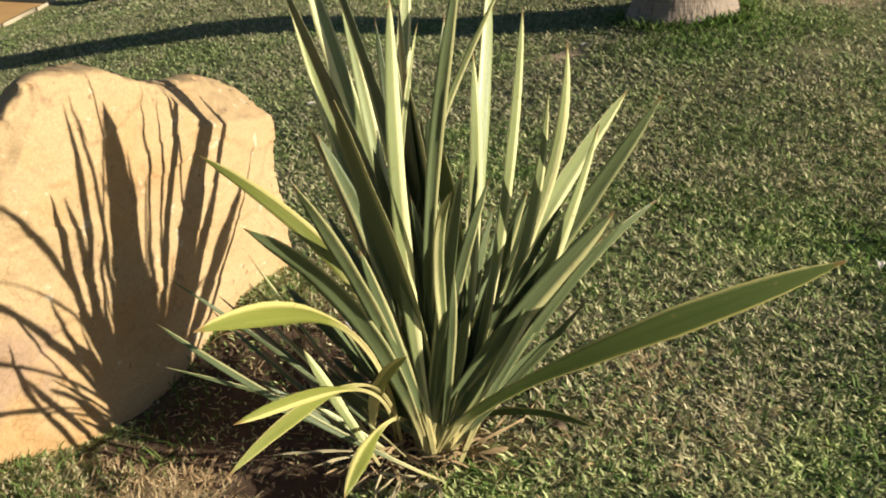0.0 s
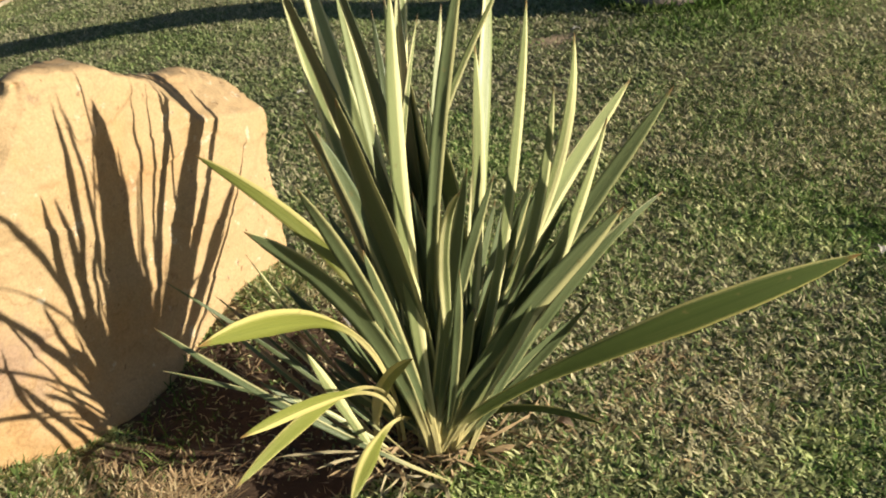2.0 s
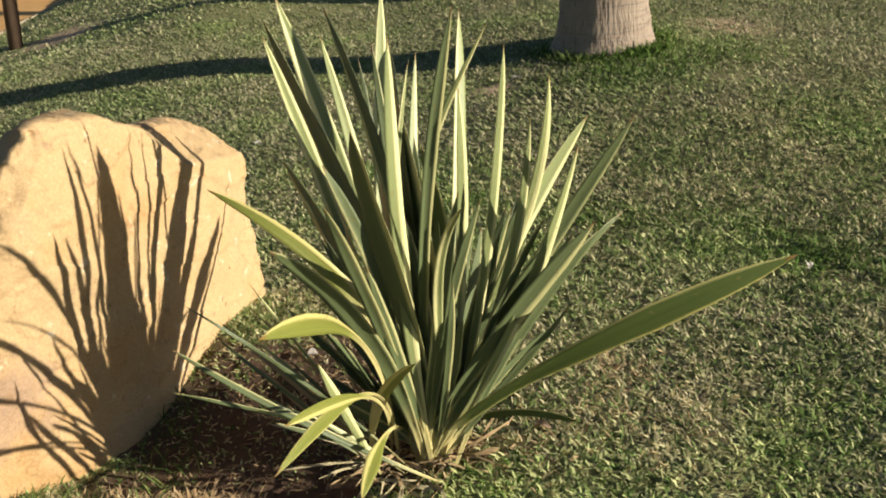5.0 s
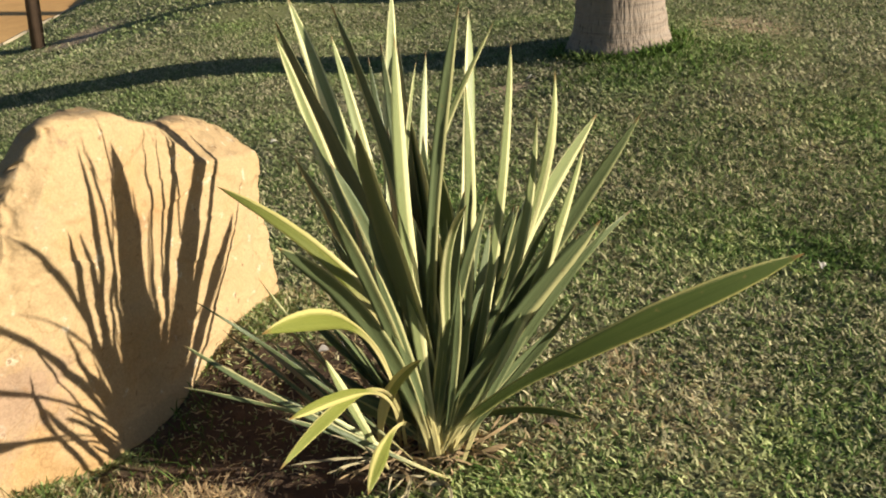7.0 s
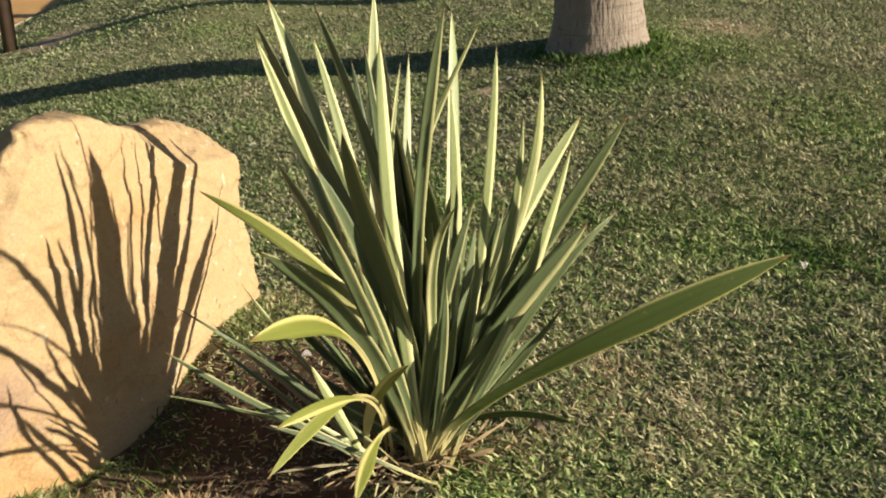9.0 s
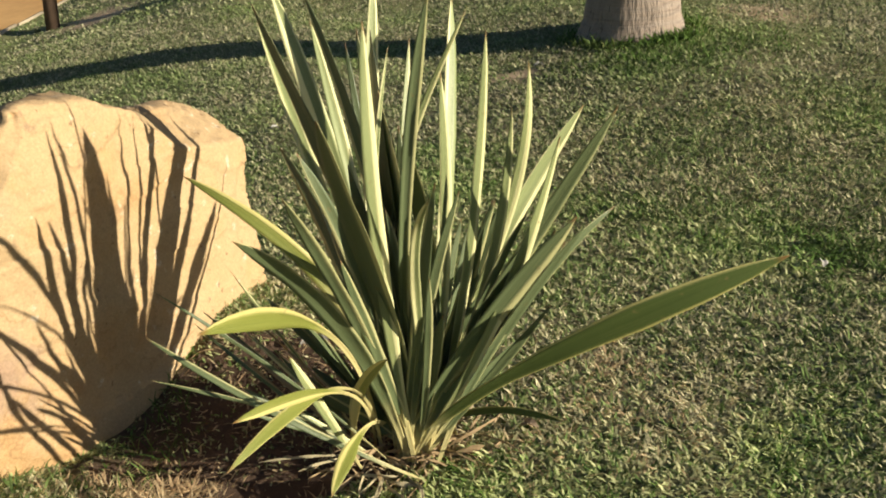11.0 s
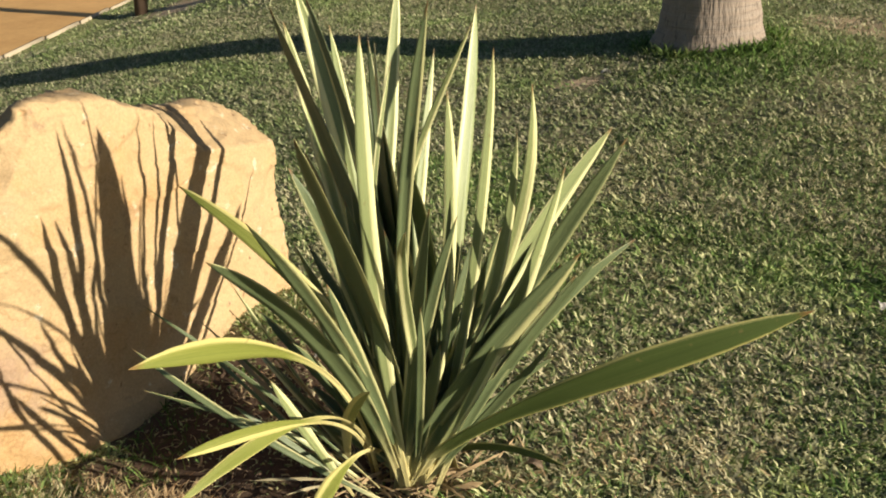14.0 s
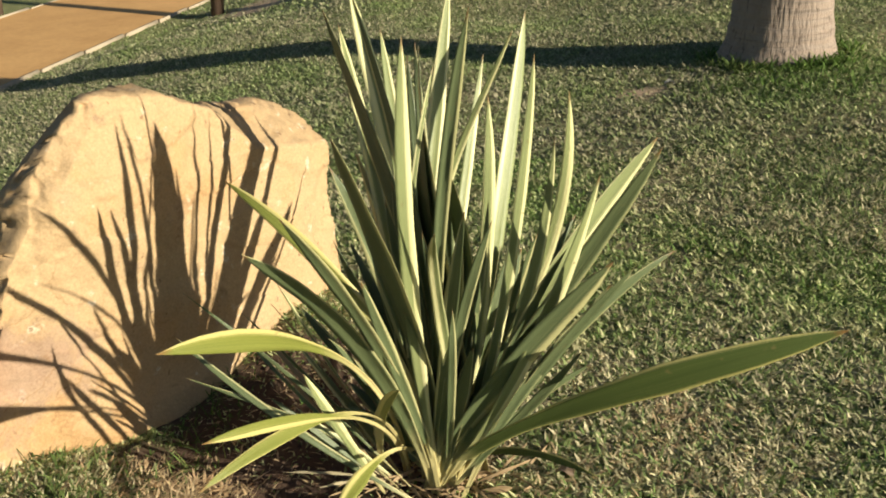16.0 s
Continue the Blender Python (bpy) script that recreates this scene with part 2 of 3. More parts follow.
def make_bark():
    m, t, b = mat("palm_bark")
    p = position(t)
    sc = nd(t, "Mapping")
    sc.inputs["Scale"].default_value = (7.0, 7.0, 6.0)
    t.links.new(p, sc.inputs[0])
    n = noise_at(t, sc.outputs[0], 1.6, 6, 0.7)
    rings = nd(t, "TexWave", Scale=5.5, Distortion=3.5, Detail=3.0)
    rings.bands_direction = "Z"
    t.links.new(p, rings.inputs[0])
    col = mix(t, n, (0.15, 0.12, 0.095), (0.41, 0.335, 0.27))
    col = mix(t, math_node(t, "MULTIPLY", rings.outputs["Fac"], 0.35), col, (0.30, 0.22, 0.16))
    cr = nd(t, "Mapping")
    cr.inputs["Scale"].default_value = (38.0, 38.0, 5.0)
    t.links.new(p, cr.inputs[0])
    crack = noise_at(t, cr.outputs[0], 1.0, 3, 0.6)
    col = mix(t, ramp(t, crack, (0.31, (0.9, 0.9, 0.9)), (0.40, (0, 0, 0))), col, (0.08, 0.06, 0.045))
    fr = nd(t, "Mapping")
    fr.inputs["Scale"].default_value = (3.0, 3.0, 55.0)
    t.links.new(p, fr.inputs[0])
    scar = noise_at(t, fr.outputs[0], 1.0, 3, 0.6)
    col = mix(t, ramp(t, scar, (0.56, (0, 0, 0)), (0.64, (0.45, 0.45, 0.45))), col, (0.13, 0.10, 0.08))
    t.links.new(col, b.inputs["Base Color"])
    b.inputs["Roughness"].default_value = 0.9
    b.inputs["Specular IOR Level"].default_value = 0.2
    first = bump(t, crack, b, 0.8, 0.02)
    bump(t, math_node(t, "ADD", n, scar), b, 0.5, 0.010, first)
    return m


BARK = make_bark()


def make_plain(name, a, c, scale, rough=0.85):
    m, t, b = mat(name)
    p = position(t)
    n, f = noise_at(t, p, scale, 6, 0.65), noise_at(t, p, scale * 12, 4, 0.7)
    col = mix(t, math_node(t, "ADD", math_node(t, "MULTIPLY", n, 0.6), math_node(t, "MULTIPLY", f, 0.4)), a, c)
    t.links.new(col, b.inputs["Base Color"])
    b.inputs["Roughness"].default_value = rough
    b.inputs["Specular IOR Level"].default_value = 0.2
    bump(t, f, b, 0.5, 0.006)
    return m


PATH_DIRT = make_plain("ochre_gravel", (0.34, 0.16, 0.045), (0.88, 0.54, 0.22), 1.4)
KERB = make_plain("pale_kerb", (0.30, 0.24, 0.16), (0.50, 0.42, 0.30), 6.0)
WITHERED = make_plain("withered_leaf", (0.30, 0.24, 0.13), (0.60, 0.52, 0.33), 30.0, 0.7)
WOOD = make_plain("dark_wood", (0.075, 0.050, 0.034), (0.19, 0.125, 0.085), 9.0, 0.75)


# ---- helpers ----
def part(name, bm, material, parent=None, label="", smooth=True):
    me = bpy.data.meshes.new(name)
    bm.to_mesh(me)
    bm.free()
    me.materials.append(material)
    if smooth:
        me.polygons.foreach_set("use_smooth", [True] * len(me.polygons))
    ob = new(name, me)
    if parent:
        ob.parent = parent
    return tagged(ob, label)


def smooth01(x):
    x = min(1.0, max(0.0, x))
    return x * x * (3 - 2 * x)


def land(x, y):
    """Height of the lawn: level round the plant, a low rise behind it, falling away to the path."""
    m = smooth01((y - 7.4) / 1.4)                    # beyond the palm's shadow the bank drops more steeply
    f = (-1.21 + 0.51 * m - x - 0.25 * (y - 5.5)) / (4.03 + 0.27 * m)
    h = -0.535 * ((0.58 + 0.42 * m) * smooth01(f) + 0.42 * (1 - m) * min(1.0, max(0.0, f))) * max(smooth01((y + 1) / 4), smooth01((-0.9 - x) / 3.5))
    h += 0.20 * smooth01((y - 0.7) / 2.6) * smooth01((x + 0.3) / 2.4)
    h += 0.12 * smooth01((x + 3.2) / 2.0) * smooth01((y - 6.6) / 2.2) + (0.04 - 0.13 * m) * smooth01((-2.2 - x) / 2.3) * smooth01((y - 3.0) / 2.5)
    flat = smooth01((-4.5 - x) / 0.8)
    h = h * (1 - flat) - 0.53 * flat
    h -= 0.13 * math.exp(-(((x + 0.88) / 0.40) ** 2 + ((y - 0.26) / 0.42) ** 2))
    h -= 0.10 * math.exp(-(((x + 0.42) / 0.24) ** 2 + ((y + 0.06) / 0.15) ** 2))      # hollow of bare soil beside the crown
    h += 0.02 * math.exp(-(((x + 1.22) / 0.22) ** 2 + ((y + 0.08) / 0.16) ** 2))
    h += 0.08 * math.exp(-(((x + 0.70) / 0.22) ** 2 + ((y - 0.78) / 0.30) ** 2))
    return h + 0.012 * noise.noise((x * 1.3, y * 1.3, 0.0)) + 0.006 * noise.noise((x * 5, y * 5, 3.0))


def bed(x, y):
    """1 in the bare soil of the planting bed, 0 on the lawn."""
    d = math.hypot(x + 0.48, 1.15 * y - 0.26) + 0.22 * noise.noise((x * 6, y * 6, 7.0))
    return 1 - smooth01((d - 0.52) / 0.18)


# ---- ground ----
def build_ground():
    fine_x = [-9 + 0.12 * i for i in range(131)]
    fine_y = [-3 + 0.12 * i for i in range(131)]
    far = [60, 140, 400, 1200, 3000]
    near = [1.5, 4, 10, 25]
    xs = [-9 - f for f in reversed(near + far)] + fine_x + [fine_x[-1] + f for f in near + far]
    ys = [-3 - f for f in reversed(near + far)] + fine_y + [fine_y[-1] + f for f in near + far]
    verts = [(x, y, land(x, y)) for y in ys for x in xs]
    w = len(xs)
    faces = [(j * w + i, j * w + i + 1, (j + 1) * w + i + 1, (j + 1) * w + i) for j in range(len(ys) - 1) for i in range(w - 1)]
    me = bpy.data.meshes.new("ground")
    me.from_pydata(verts, [], faces)
    me.materials.append(EARTH)
    me.polygons.foreach_set("use_smooth", [True] * len(me.polygons))
    tagged(new("ground", me), "brown earth and thatch under a sunny lawn", "lawn ground", kind="structure")


build_ground()


def slab(x0, x1, y0, y1, z0, z1, bev=0.01):
    bm = bmesh.new()
    bmesh.ops.create_cube(bm, size=1)
    for v in bm.verts:
        v.co = Vector(((x0 + x1) / 2 + v.co.x * (x1 - x0), (y0 + y1) / 2 + v.co.y * (y1 - y0), (z0 + z1) / 2 + v.co.z * (z1 - z0)))
    if bev:
        bmesh.ops.bevel(bm, geom=bm.edges[:], offset=bev, segments=2, affect="EDGES")
    return bm


path_root = tagged(new("path"), "ochre compacted gravel path with pale stone edging", "path", kind="structure")
bm = bmesh.new()
bmesh.ops.create_grid(bm, x_segments=14, y_segments=120, size=1)
for v in bm.verts:
    yy = 12 + 30 * v.co.y
    v.co = Vector((-6.64 + 1.31 * v.co.x + 0.04 * (yy - 8.5), yy, -0.510 + 0.006 * noise.noise((v.co.x * 4, yy * 2, 0))))
part("path_surface", bm, PATH_DIRT, path_root)
for edge_x, seed in ((-5.33, 1), (-7.97, 2)):
    rr = random.Random(seed)
    y = -6.0
    while y < 30:
        ln = rr.uniform(0.9, 1.1)
        x = edge_x + 0.04 * (y + 0.5 - 8.5)
        kb = slab(x - 0.022, x + 0.022, y, y + ln - 0.008, -0.66, -0.492 + rr.uniform(-0.005, 0.005), 0.008)
        part("kerb_stone", kb, KERB, path_root)
        y += ln


# ---- boulder ----
def build_rock():
    """Sandstone slab set on edge: an outline with two humps, a flattish face towards the plant and a rough back."""
    origin, along, out = Vector((-1.25, 0.05, 0)), Vector((0.516, 0.857, 0)), Vector((0.857, -0.516, 0))
    outline = ((-0.21, -0.22), (-0.19, 0.16), (-0.11, 0.40), (-0.04, 0.60), (0.04, 0.70), (0.07, 0.80), (0.16, 0.91), (0.27, 1.00), (0.37, 1.00), (0.49, 0.98),
               (0.60, 0.932), (0.68, 0.884), (0.78, 0.845), (0.925, 0.80), (1.03, 0.785), (1.125, 0.767), (1.20, 0.73), (1.25, 0.68), (1.255, 0.58), (1.25, 0.45),
               (1.25, 0.33), (1.26, 0.12), (1.24, -0.12), (0.9, -0.30), (0.4, -0.34), (0.05, -0.33))
    n_out = len(outline)
    rings, steps = 70, 360
    ctr = Vector((0.50, 0.42))

    def edge(a):
        """Outline point by a closed smooth curve through the outline."""
        f = a * n_out
        i = int(f) % n_out
        u = f - int(f)
        p = [Vector(outline[(i + k - 1) % n_out]) for k in range(4)]
        return 0.5 * ((2 * p[1]) + (p[2] - p[0]) * u + (2 * p[0] - 5 * p[1] + 4 * p[2] - p[3]) * u * u + (3 * p[1] - p[0] - 3 * p[2] + p[3]) * u ** 3)

    def face_bulge(u, w):
        """How far the front stands out from the slab's middle plane: a swelling at the upper left, the right hump laid back above a crease."""
        b = 0.05 + 0.085 * math.exp(-((u - 0.26) / (0.30 if u > 0.26 else 0.75)) ** 2 - ((w - 0.78) / 0.36) ** 2)
        b -= 0.05 * smooth01((u - 1.02) / 0.2) + 0.045 * smooth01((0.24 - u) / 0.40)
        b += 0.012 * noise.noise((u * 4, w * 4, 0)) + 0.0025 * noise.noise((u * 38, w * 38, 2)) + 0.006 * noise.noise((u * 13, w * 13, 4))
        pit = noise.noise((u * 9, w * 9, 11))
        b -= 0.010 * max(0.0, pit - 0.25) + 0.02 * max(0.0, 0.16 - u) * (1 + noise.noise((u * 30, w * 30, 1)))
        ledge = noise.noise((u * 3 + 5, w * 7, 3))
        return b + 0.006 * (1 if ledge > 0.12 else 0)

    def laid_back(u, w):
        """The broad, nearly level top of the lower hump, behind its front crest."""
        crest = 0.87 - (u - 0.70) if u < 0.88 else 0.69 - 0.25 * (u - 0.88)
        return min(0.30, 1.5 * max(0.0, w - crest)) * smooth01((u - 0.68) / 0.05)

    bm = bmesh.new()
    sheets = []
    for side in (1, -1):
        grid = []
        for r in range(rings + 1):
            rho = 1 - (1 - r / rings) ** 1.35
            row = []
            for s in range(steps):
                p = ctr + (edge(s / steps) - ctr) * rho
                rim_at = -0.03 + 0.11 * smooth01((0.48 - p.x) / 0.3) * smooth01((p.y - 0.05) / 0.3)
                fall = max(0.0, 1 - rho ** (110 if side > 0 else 3)) ** 0.5
                if side > 0:
                    slant = smooth01((0.50 - p.x) / 0.25) * smooth01((p.y - 0.05) / 0.25) * smooth01((1.02 - p.y) / 0.10)
                    rim = (1 - rho) * (edge(s / steps) - ctr).length
                    broken = min(1.0, rim / 0.055 + (0.06 * abs(noise.noise((p.x * 9, p.y * 9, 5))) + 0.03 * noise.noise((p.x * 24, p.y * 24, 6)) + 0.035 * noise.noise((p.x * 60, p.y * 60, 8))) * min(1.0, rim / 0.02))
                    fall = fall * (1 - slant) + max(0.0, broken) * slant
                    d = rim_at - laid_back(p.x, p.y) + fall * (face_bulge(p.x, p.y) - rim_at)
                else:
                    d = rim_at - laid_back(p.x, p.y) - fall * (0.33 + rim_at + 0.10 * noise.noise((p.x * 2.2, p.y * 2.2, 9)) + 0.03 * noise.noise((p.x * 7, p.y * 7, 2)))
                deep = max(0.0, rim_at - d - laid_back(p.x, p.y))
                q = origin + along * (p.x + deep * (0.5 * (1 - p.x / 1.3) - 0.85 * smooth01((0.45 - p.x) / 0.4))) + out * d + Vector((0, 0, p.y - 0.34 * deep * smooth01(p.y)))
                q += 0.010 * noise.noise_vector(q * 9) * rho ** 4 + 0.007 * noise.noise_vector(q * 24) * rho ** 4 + 0.004 * noise.noise_vector(q * 60) * rho ** 4
                chip = max(0.0, noise.noise(q * 34 + Vector((3, 1, 7))) - 0.10) * rho ** 40
                q -= (along * 0.04 * (-1 if p.x < 0.5 else 1) + out * 0.06) * chip
                row.append(q)
            grid.append(row)
        sheets.append(grid)
    ring_v = [bm.verts.new(p) for p in sheets[0][rings]]
    for side, grid in zip((1, -1), sheets):
        middle = bm.verts.new(grid[0][0])
        loops = [[bm.verts.new(p) for p in row] for row in grid[1:rings]] + [ring_v]
        for s in range(steps):
            t = (s + 1) % steps
            tri = (middle, loops[0][s], loops[0][t])
            bm.faces.new(tri if side < 0 else tri[::-1])
            for a, b in zip(loops, loops[1:]):
                q = (a[s], b[s], b[t], a[t])
                bm.faces.new(q if side < 0 else q[::-1])
    bmesh.ops.recalc_face_normals(bm, faces=bm.faces[:])
    tagged(part("boulder", bm, ROCK), "large upright warm tan sandstone boulder set in the lawn", "boulder")


build_rock()


# ---- palm trunks ----
def build_palm(name, x, y, base_r, height, label, seed, lean=0.0):
    root = tagged(new(name), label, "palm tree", "palms on the lawn")
    z0 = land(x, y)
    root.location = (x, y, z0)
    rr = random.Random(seed)
    bm = bmesh.new()
    segs, prev = 48, None
    hs = [-0.12 + 0.05 * i for i in range(26)] + [1.25 + 0.25 * i for i in range(int((height - 1.25) / 0.25) + 1)]
    for h in hs:
        r = base_r * (0.78 + 0.24 * math.exp(-max(h, 0) / 0.28) + (0.06 if h < 0.02 else 0.0))
        r *= 1 - 0.02 * h
        ring, at = [], []
        for i in range(segs):
            a = math.tau * i / segs
            k = 1 + 0.03 * noise.noise((math.cos(a) * 2, math.sin(a) * 2, h * 3 + seed)) + 0.016 * noise.noise((math.cos(a) * 9, math.sin(a) * 9, h * 4 + seed)) + 0.012 * math.sin(h * 42 + 2 * noise.noise((math.cos(a) * 2, math.sin(a) * 2, h)))
            # lean bends the unseen upper stem, which steers the trunk's shadow
            at.append((r * k * math.cos(a), r * k * math.sin(a) - lean * max(0.0, h - 0.4) - 6.0 * lean * smooth01((h - 0.81) / 1.24), h))
            ring.append(bm.verts.new(at[-1]))
        if prev:
            for i in range(segs):
                bm.faces.new((prev[i], prev[(i + 1) % segs], ring[(i + 1) % segs], ring[i]))
        if abs(h - 0.13) < 0.01:            # the swollen foot ends here, and the stem goes on
            part("root_flare", bm, BARK, root, "swollen base of the palm trunk")
            bm = bmesh.new()
            ring = [bm.verts.new(c) for c in at]
        prev = ring
    bm.faces.new(prev)
    part("trunk", bm, BARK, root)
    return root


build_palm("palm_tree", 1.70, 4.34, 0.375, 6.0, "stout grey-brown palm trunk with flared ringed base", 3, 0.184)
# Two trunks out of view, added to cast the shadows by the path
build_palm("palm_tree", 6.5, 5.02, 0.15, 6.0, "unseen slender palm trunk further along the lawn, added for its shadow", 5)
build_palm("palm_tree", 10.0, 6.45, 0.26, 6.4, "unseen stout palm trunk at the far side of the lawn, added for its shadow", 7)


# ---- posts by the path ----
def build_post(x, y, r, h):
    root = tagged(new("wooden_post"), "dark round wooden post standing beside the gravel path", "post", "posts beside the path")
    root.matrix_world = pose(x, y, land(x, y), 0, 6, 0)
    bm = bmesh.new()
    bmesh.ops.create_cone(bm, cap_ends=True, segments=20, radius1=r, radius2=r * 0.94, depth=h + 0.2)
    bmesh.ops.translate(bm, verts=bm.verts, vec=(0, 0, h / 2 - 0.1))
    top = [e for e in bm.edges if all(v.co.z > h - 0.05 for v in e.verts)]
    bmesh.ops.bevel(bm, geom=top, offset=0.012, segments=2, affect="EDGES")
    part("shaft", bm, WOOD, root)


build_post(-4.43, 9.87, 0.088, 2.6)
build_post(-8.2, 10.7, 0.09, 2.6)

# ---- flax plant ----
plant = tagged(new("flax_plant"), "variegated flax plant with long cream-edged green sword leaves", "flax plant")
CROWN = Vector((-0.04, -0.08, 0))
PROFILE = ((0, 0.32), (0.15, 0.50), (0.35, 0.85), (0.55, 1.0), (0.72, 0.97), (0.84, 0.78), (0.92, 0.52), (0.97, 0.24), (1.0, 0.015))


LONG = ((0, 0.38), (0.25, 0.50), (0.45, 0.64), (0.60, 0.88), (0.70, 1.0), (0.82, 0.88), (0.92, 0.50), (0.97, 0.22), (1.0, 0.02))
BLADE = ((0, 0.40), (0.50, 0.32), (0.64, 0.50), (0.76, 1.0), (0.84, 0.98), (0.92, 0.72), (0.975, 0.32), (1.0, 0.02))


def profile(s, shape):
    for (a, p), (b, q) in zip(shape, shape[1:]):
        if s <= b:
            return p + (q - p) * (s - a) / (b - a)
    return 0.015


def flax_leaf(bx, by, az0, az1, el0, el1, length, late, width, twist, material=None, fold=1.0, name="leaf", label="", root_twist=None, shape=PROFILE, sway=1.0):
    """A sword leaf: it leaves the crown at (bx, by) with heading az0 (0 to the viewer's side, 90 to +x) and rise el0,
    and turns to az1, el1 along its length (late: above 1 the bend comes towards the tip); folded along the midrib."""
    n = 26
    p = Vector((bx, by, -0.01))
    cross = (-1.0, -0.52, 0.0, 0.52, 1.0)
    bm = bmesh.new()
    uvl = bm.loops.layers.uv.new("UVMap")
    rows, side_ref = [], Vector((0, 0.90, -0.43))
    rr = random.Random(int(1000 * (abs(bx) + abs(by) + length + width)) + int(az0))
    ph = rr.uniform(0, 6)
    twist0 = 0.35 * twist if root_twist is None else root_twist
    for i in range(n + 1):
        s = i / n
        q = s ** late
        az, el = radians(az0 + (az1 - az0) * q + 1.6 * sway * math.sin(6 * s + ph)), radians(el0 + (el1 - el0) * q + 1.2 * sway * math.sin(7 * s + 3 * ph))
        d = Vector((math.cos(el) * math.sin(az), -math.cos(el) * math.cos(az), math.sin(el)))
        w = d.cross(side_ref)
        w = w.normalized() if w.length > 1e-3 else Vector((1, 0, 0))
        tw = radians(twist0 + (twist - twist0) * s + 5 * math.sin(3.1 * s + ph))
        nrm = d.cross(w).normalized()
        w, nrm = w * math.cos(tw) + nrm * math.sin(tw), nrm * math.cos(tw) - w * math.sin(tw)
        half = 0.56 * width * profile(s, shape) * (1 + 0.045 * math.sin(13 * s + 2 * ph) + 0.03 * math.sin(29 * s + ph))
        vee = fold * radians(22 * (1 - s) + 9)
        ripple = 0.0012 * math.sin(21 * s + ph)
        front, back = [], []
        for c in cross:
            o = p + w * (c * half * math.cos(vee)) + nrm * (abs(c) * half * math.sin(vee) + ripple * c)
            th = (0.0011 + 0.0016 * (1 - abs(c)) * (1 - s)) * (1 - 0.6 * abs(c))
            front.append(bm.verts.new(o + nrm * th))
            back.append(bm.verts.new(o - nrm * th))
        rows.append((s, front, back))
        if i < n:
            p = p + d * (length / n)
    for (s0, f0, b0), (s1, f1, b1) in zip(rows, rows[1:]):
        strips = [(f0[k + 1], f0[k], f1[k], f1[k + 1], -k - 1) for k in range(4)] + [(b0[k], b0[k + 1], b1[k + 1], b1[k], k) for k in range(4)]
        for a, b, c, e, k in strips:
            fc = bm.faces.new((a, b, c, e))
            us = (k, k + 1, k + 1, k) if k >= 0 else (-k, -k - 1, -k - 1, -k)
            for lp, uu, vv in zip(fc.loops, us, (s0, s0, s1, s1)):
                lp[uvl].uv = ((cross[uu] + 1) / 2, vv)
        for k, flip in ((0, False), (4, True)):
            quad = (f0[k], f1[k], b1[k], b0[k])
            fc = bm.faces.new(quad if flip else quad[::-1])
            for lp in fc.loops:
                lp[uvl].uv = (k / 4, s0)
    return part(name, bm, material or LEAF, plant, label)


flax_leaf(-0.05, -0.05, -169, -138, 48, 67, 1.50, 1.18, 0.060, 18, LEAF_PALE_LIT, 1.7, sway=0.0)
flax_leaf(-0.042, -0.079, 200.8, 208.7, 44.5, 54.4, 1.466, 1.02, 0.046, 20, LEAF_PALE_LIT, 1.7, sway=0.0)
flax_leaf(-0.021, -0.078, 185.3, 256.3, 49.1, 71.4, 1.408, 1.07, 0.050, -48, None, 0.8, sway=0.0)
flax_leaf(-0.037, -0.080, -162.8, -158.1, 63.7, 60.4, 1.302, 0.99, 0.037, 18, LEAF_PALE_LIT, 1.7, sway=0.0)
flax_leaf(-0.024, -0.068, 48.1, 57.4, 87.5, 113.0, 1.331, 0.97, 0.036, -45, sway=0.0)
flax_leaf(-0.035, -0.092, -40.5, -51.0, 80.9, 95.1, 1.254, 0.96, 0.038, 26, LEAF_PALE_LIT, 0.5, sway=0.0)
flax_leaf(-0.07, -0.05, -164, -212, 52, 78, 1.42, 1.07, 0.050, 22, LEAF_PALE_LIT, 1.6, sway=0.0)
flax_leaf(-0.035, -0.078, -175.6, -157.7, 70.2, 81.5, 1.210, 1.03, 0.030, 0, sway=0.0)
flax_leaf(-0.02, -0.06, -165, -160, 66, 76, 1.18, 1.01, 0.026, 0, sway=0.0)
flax_leaf(-0.053, -0.067, -59.6, -47.2, 77.9, 109.7, 1.185, 1.04, 0.015, 20, LEAF_PALE_LIT, 1.0, sway=0.0)
flax_leaf(-0.044, -0.079, 182.4, 158.2, 48.9, 68.7, 1.251, 1.05, 0.030, 35, LEAF_PALE_LIT, 1.0, sway=0.0)
flax_leaf(-0.037, -0.072, -123.8, -130.6, 87.8, 106.8, 1.334, 1.02, 0.036, 14, LEAF, 1.9, sway=0.0)
flax_leaf(-0.010, -0.094, 151.6, 169.7, 68.5, 61.0, 1.330, 0.89, 0.043, 35, LEAF_PALE_LIT, 1.0, sway=0.0)
flax_leaf(-0.032, -0.082, 116.2, 126.3, 70.8, 91.6, 1.106, 0.85, 0.032, 25, LEAF_PALE_LIT, 0.6, sway=0.0)
flax_leaf(-0.094, -0.045, -215.4, -332.1, 89.5, 51.4, 1.326, 1.66, 0.018, 20, LEAF_PALE_LIT, 1.0, sway=0.0)
flax_leaf(-0.008, -0.075, 94.2, 86.9, 68.0, 86.1, 1.224, 0.54, 0.026, 22, LEAF_PALE_LIT, 0.5, sway=0.0)
flax_leaf(-0.038, -0.060, -257.2, -375.7, 66.5, 73.2, 1.240, 1.55, 0.030, 26, LEAF_PALE_LIT, 0.8, sway=0.0)
flax_leaf(-0.049, -0.075, -278.1, -291.5, 62.4, 87.9, 1.090, 1.34, 0.024, 10, LEAF_PALE_LIT, 1.0, sway=0.0)
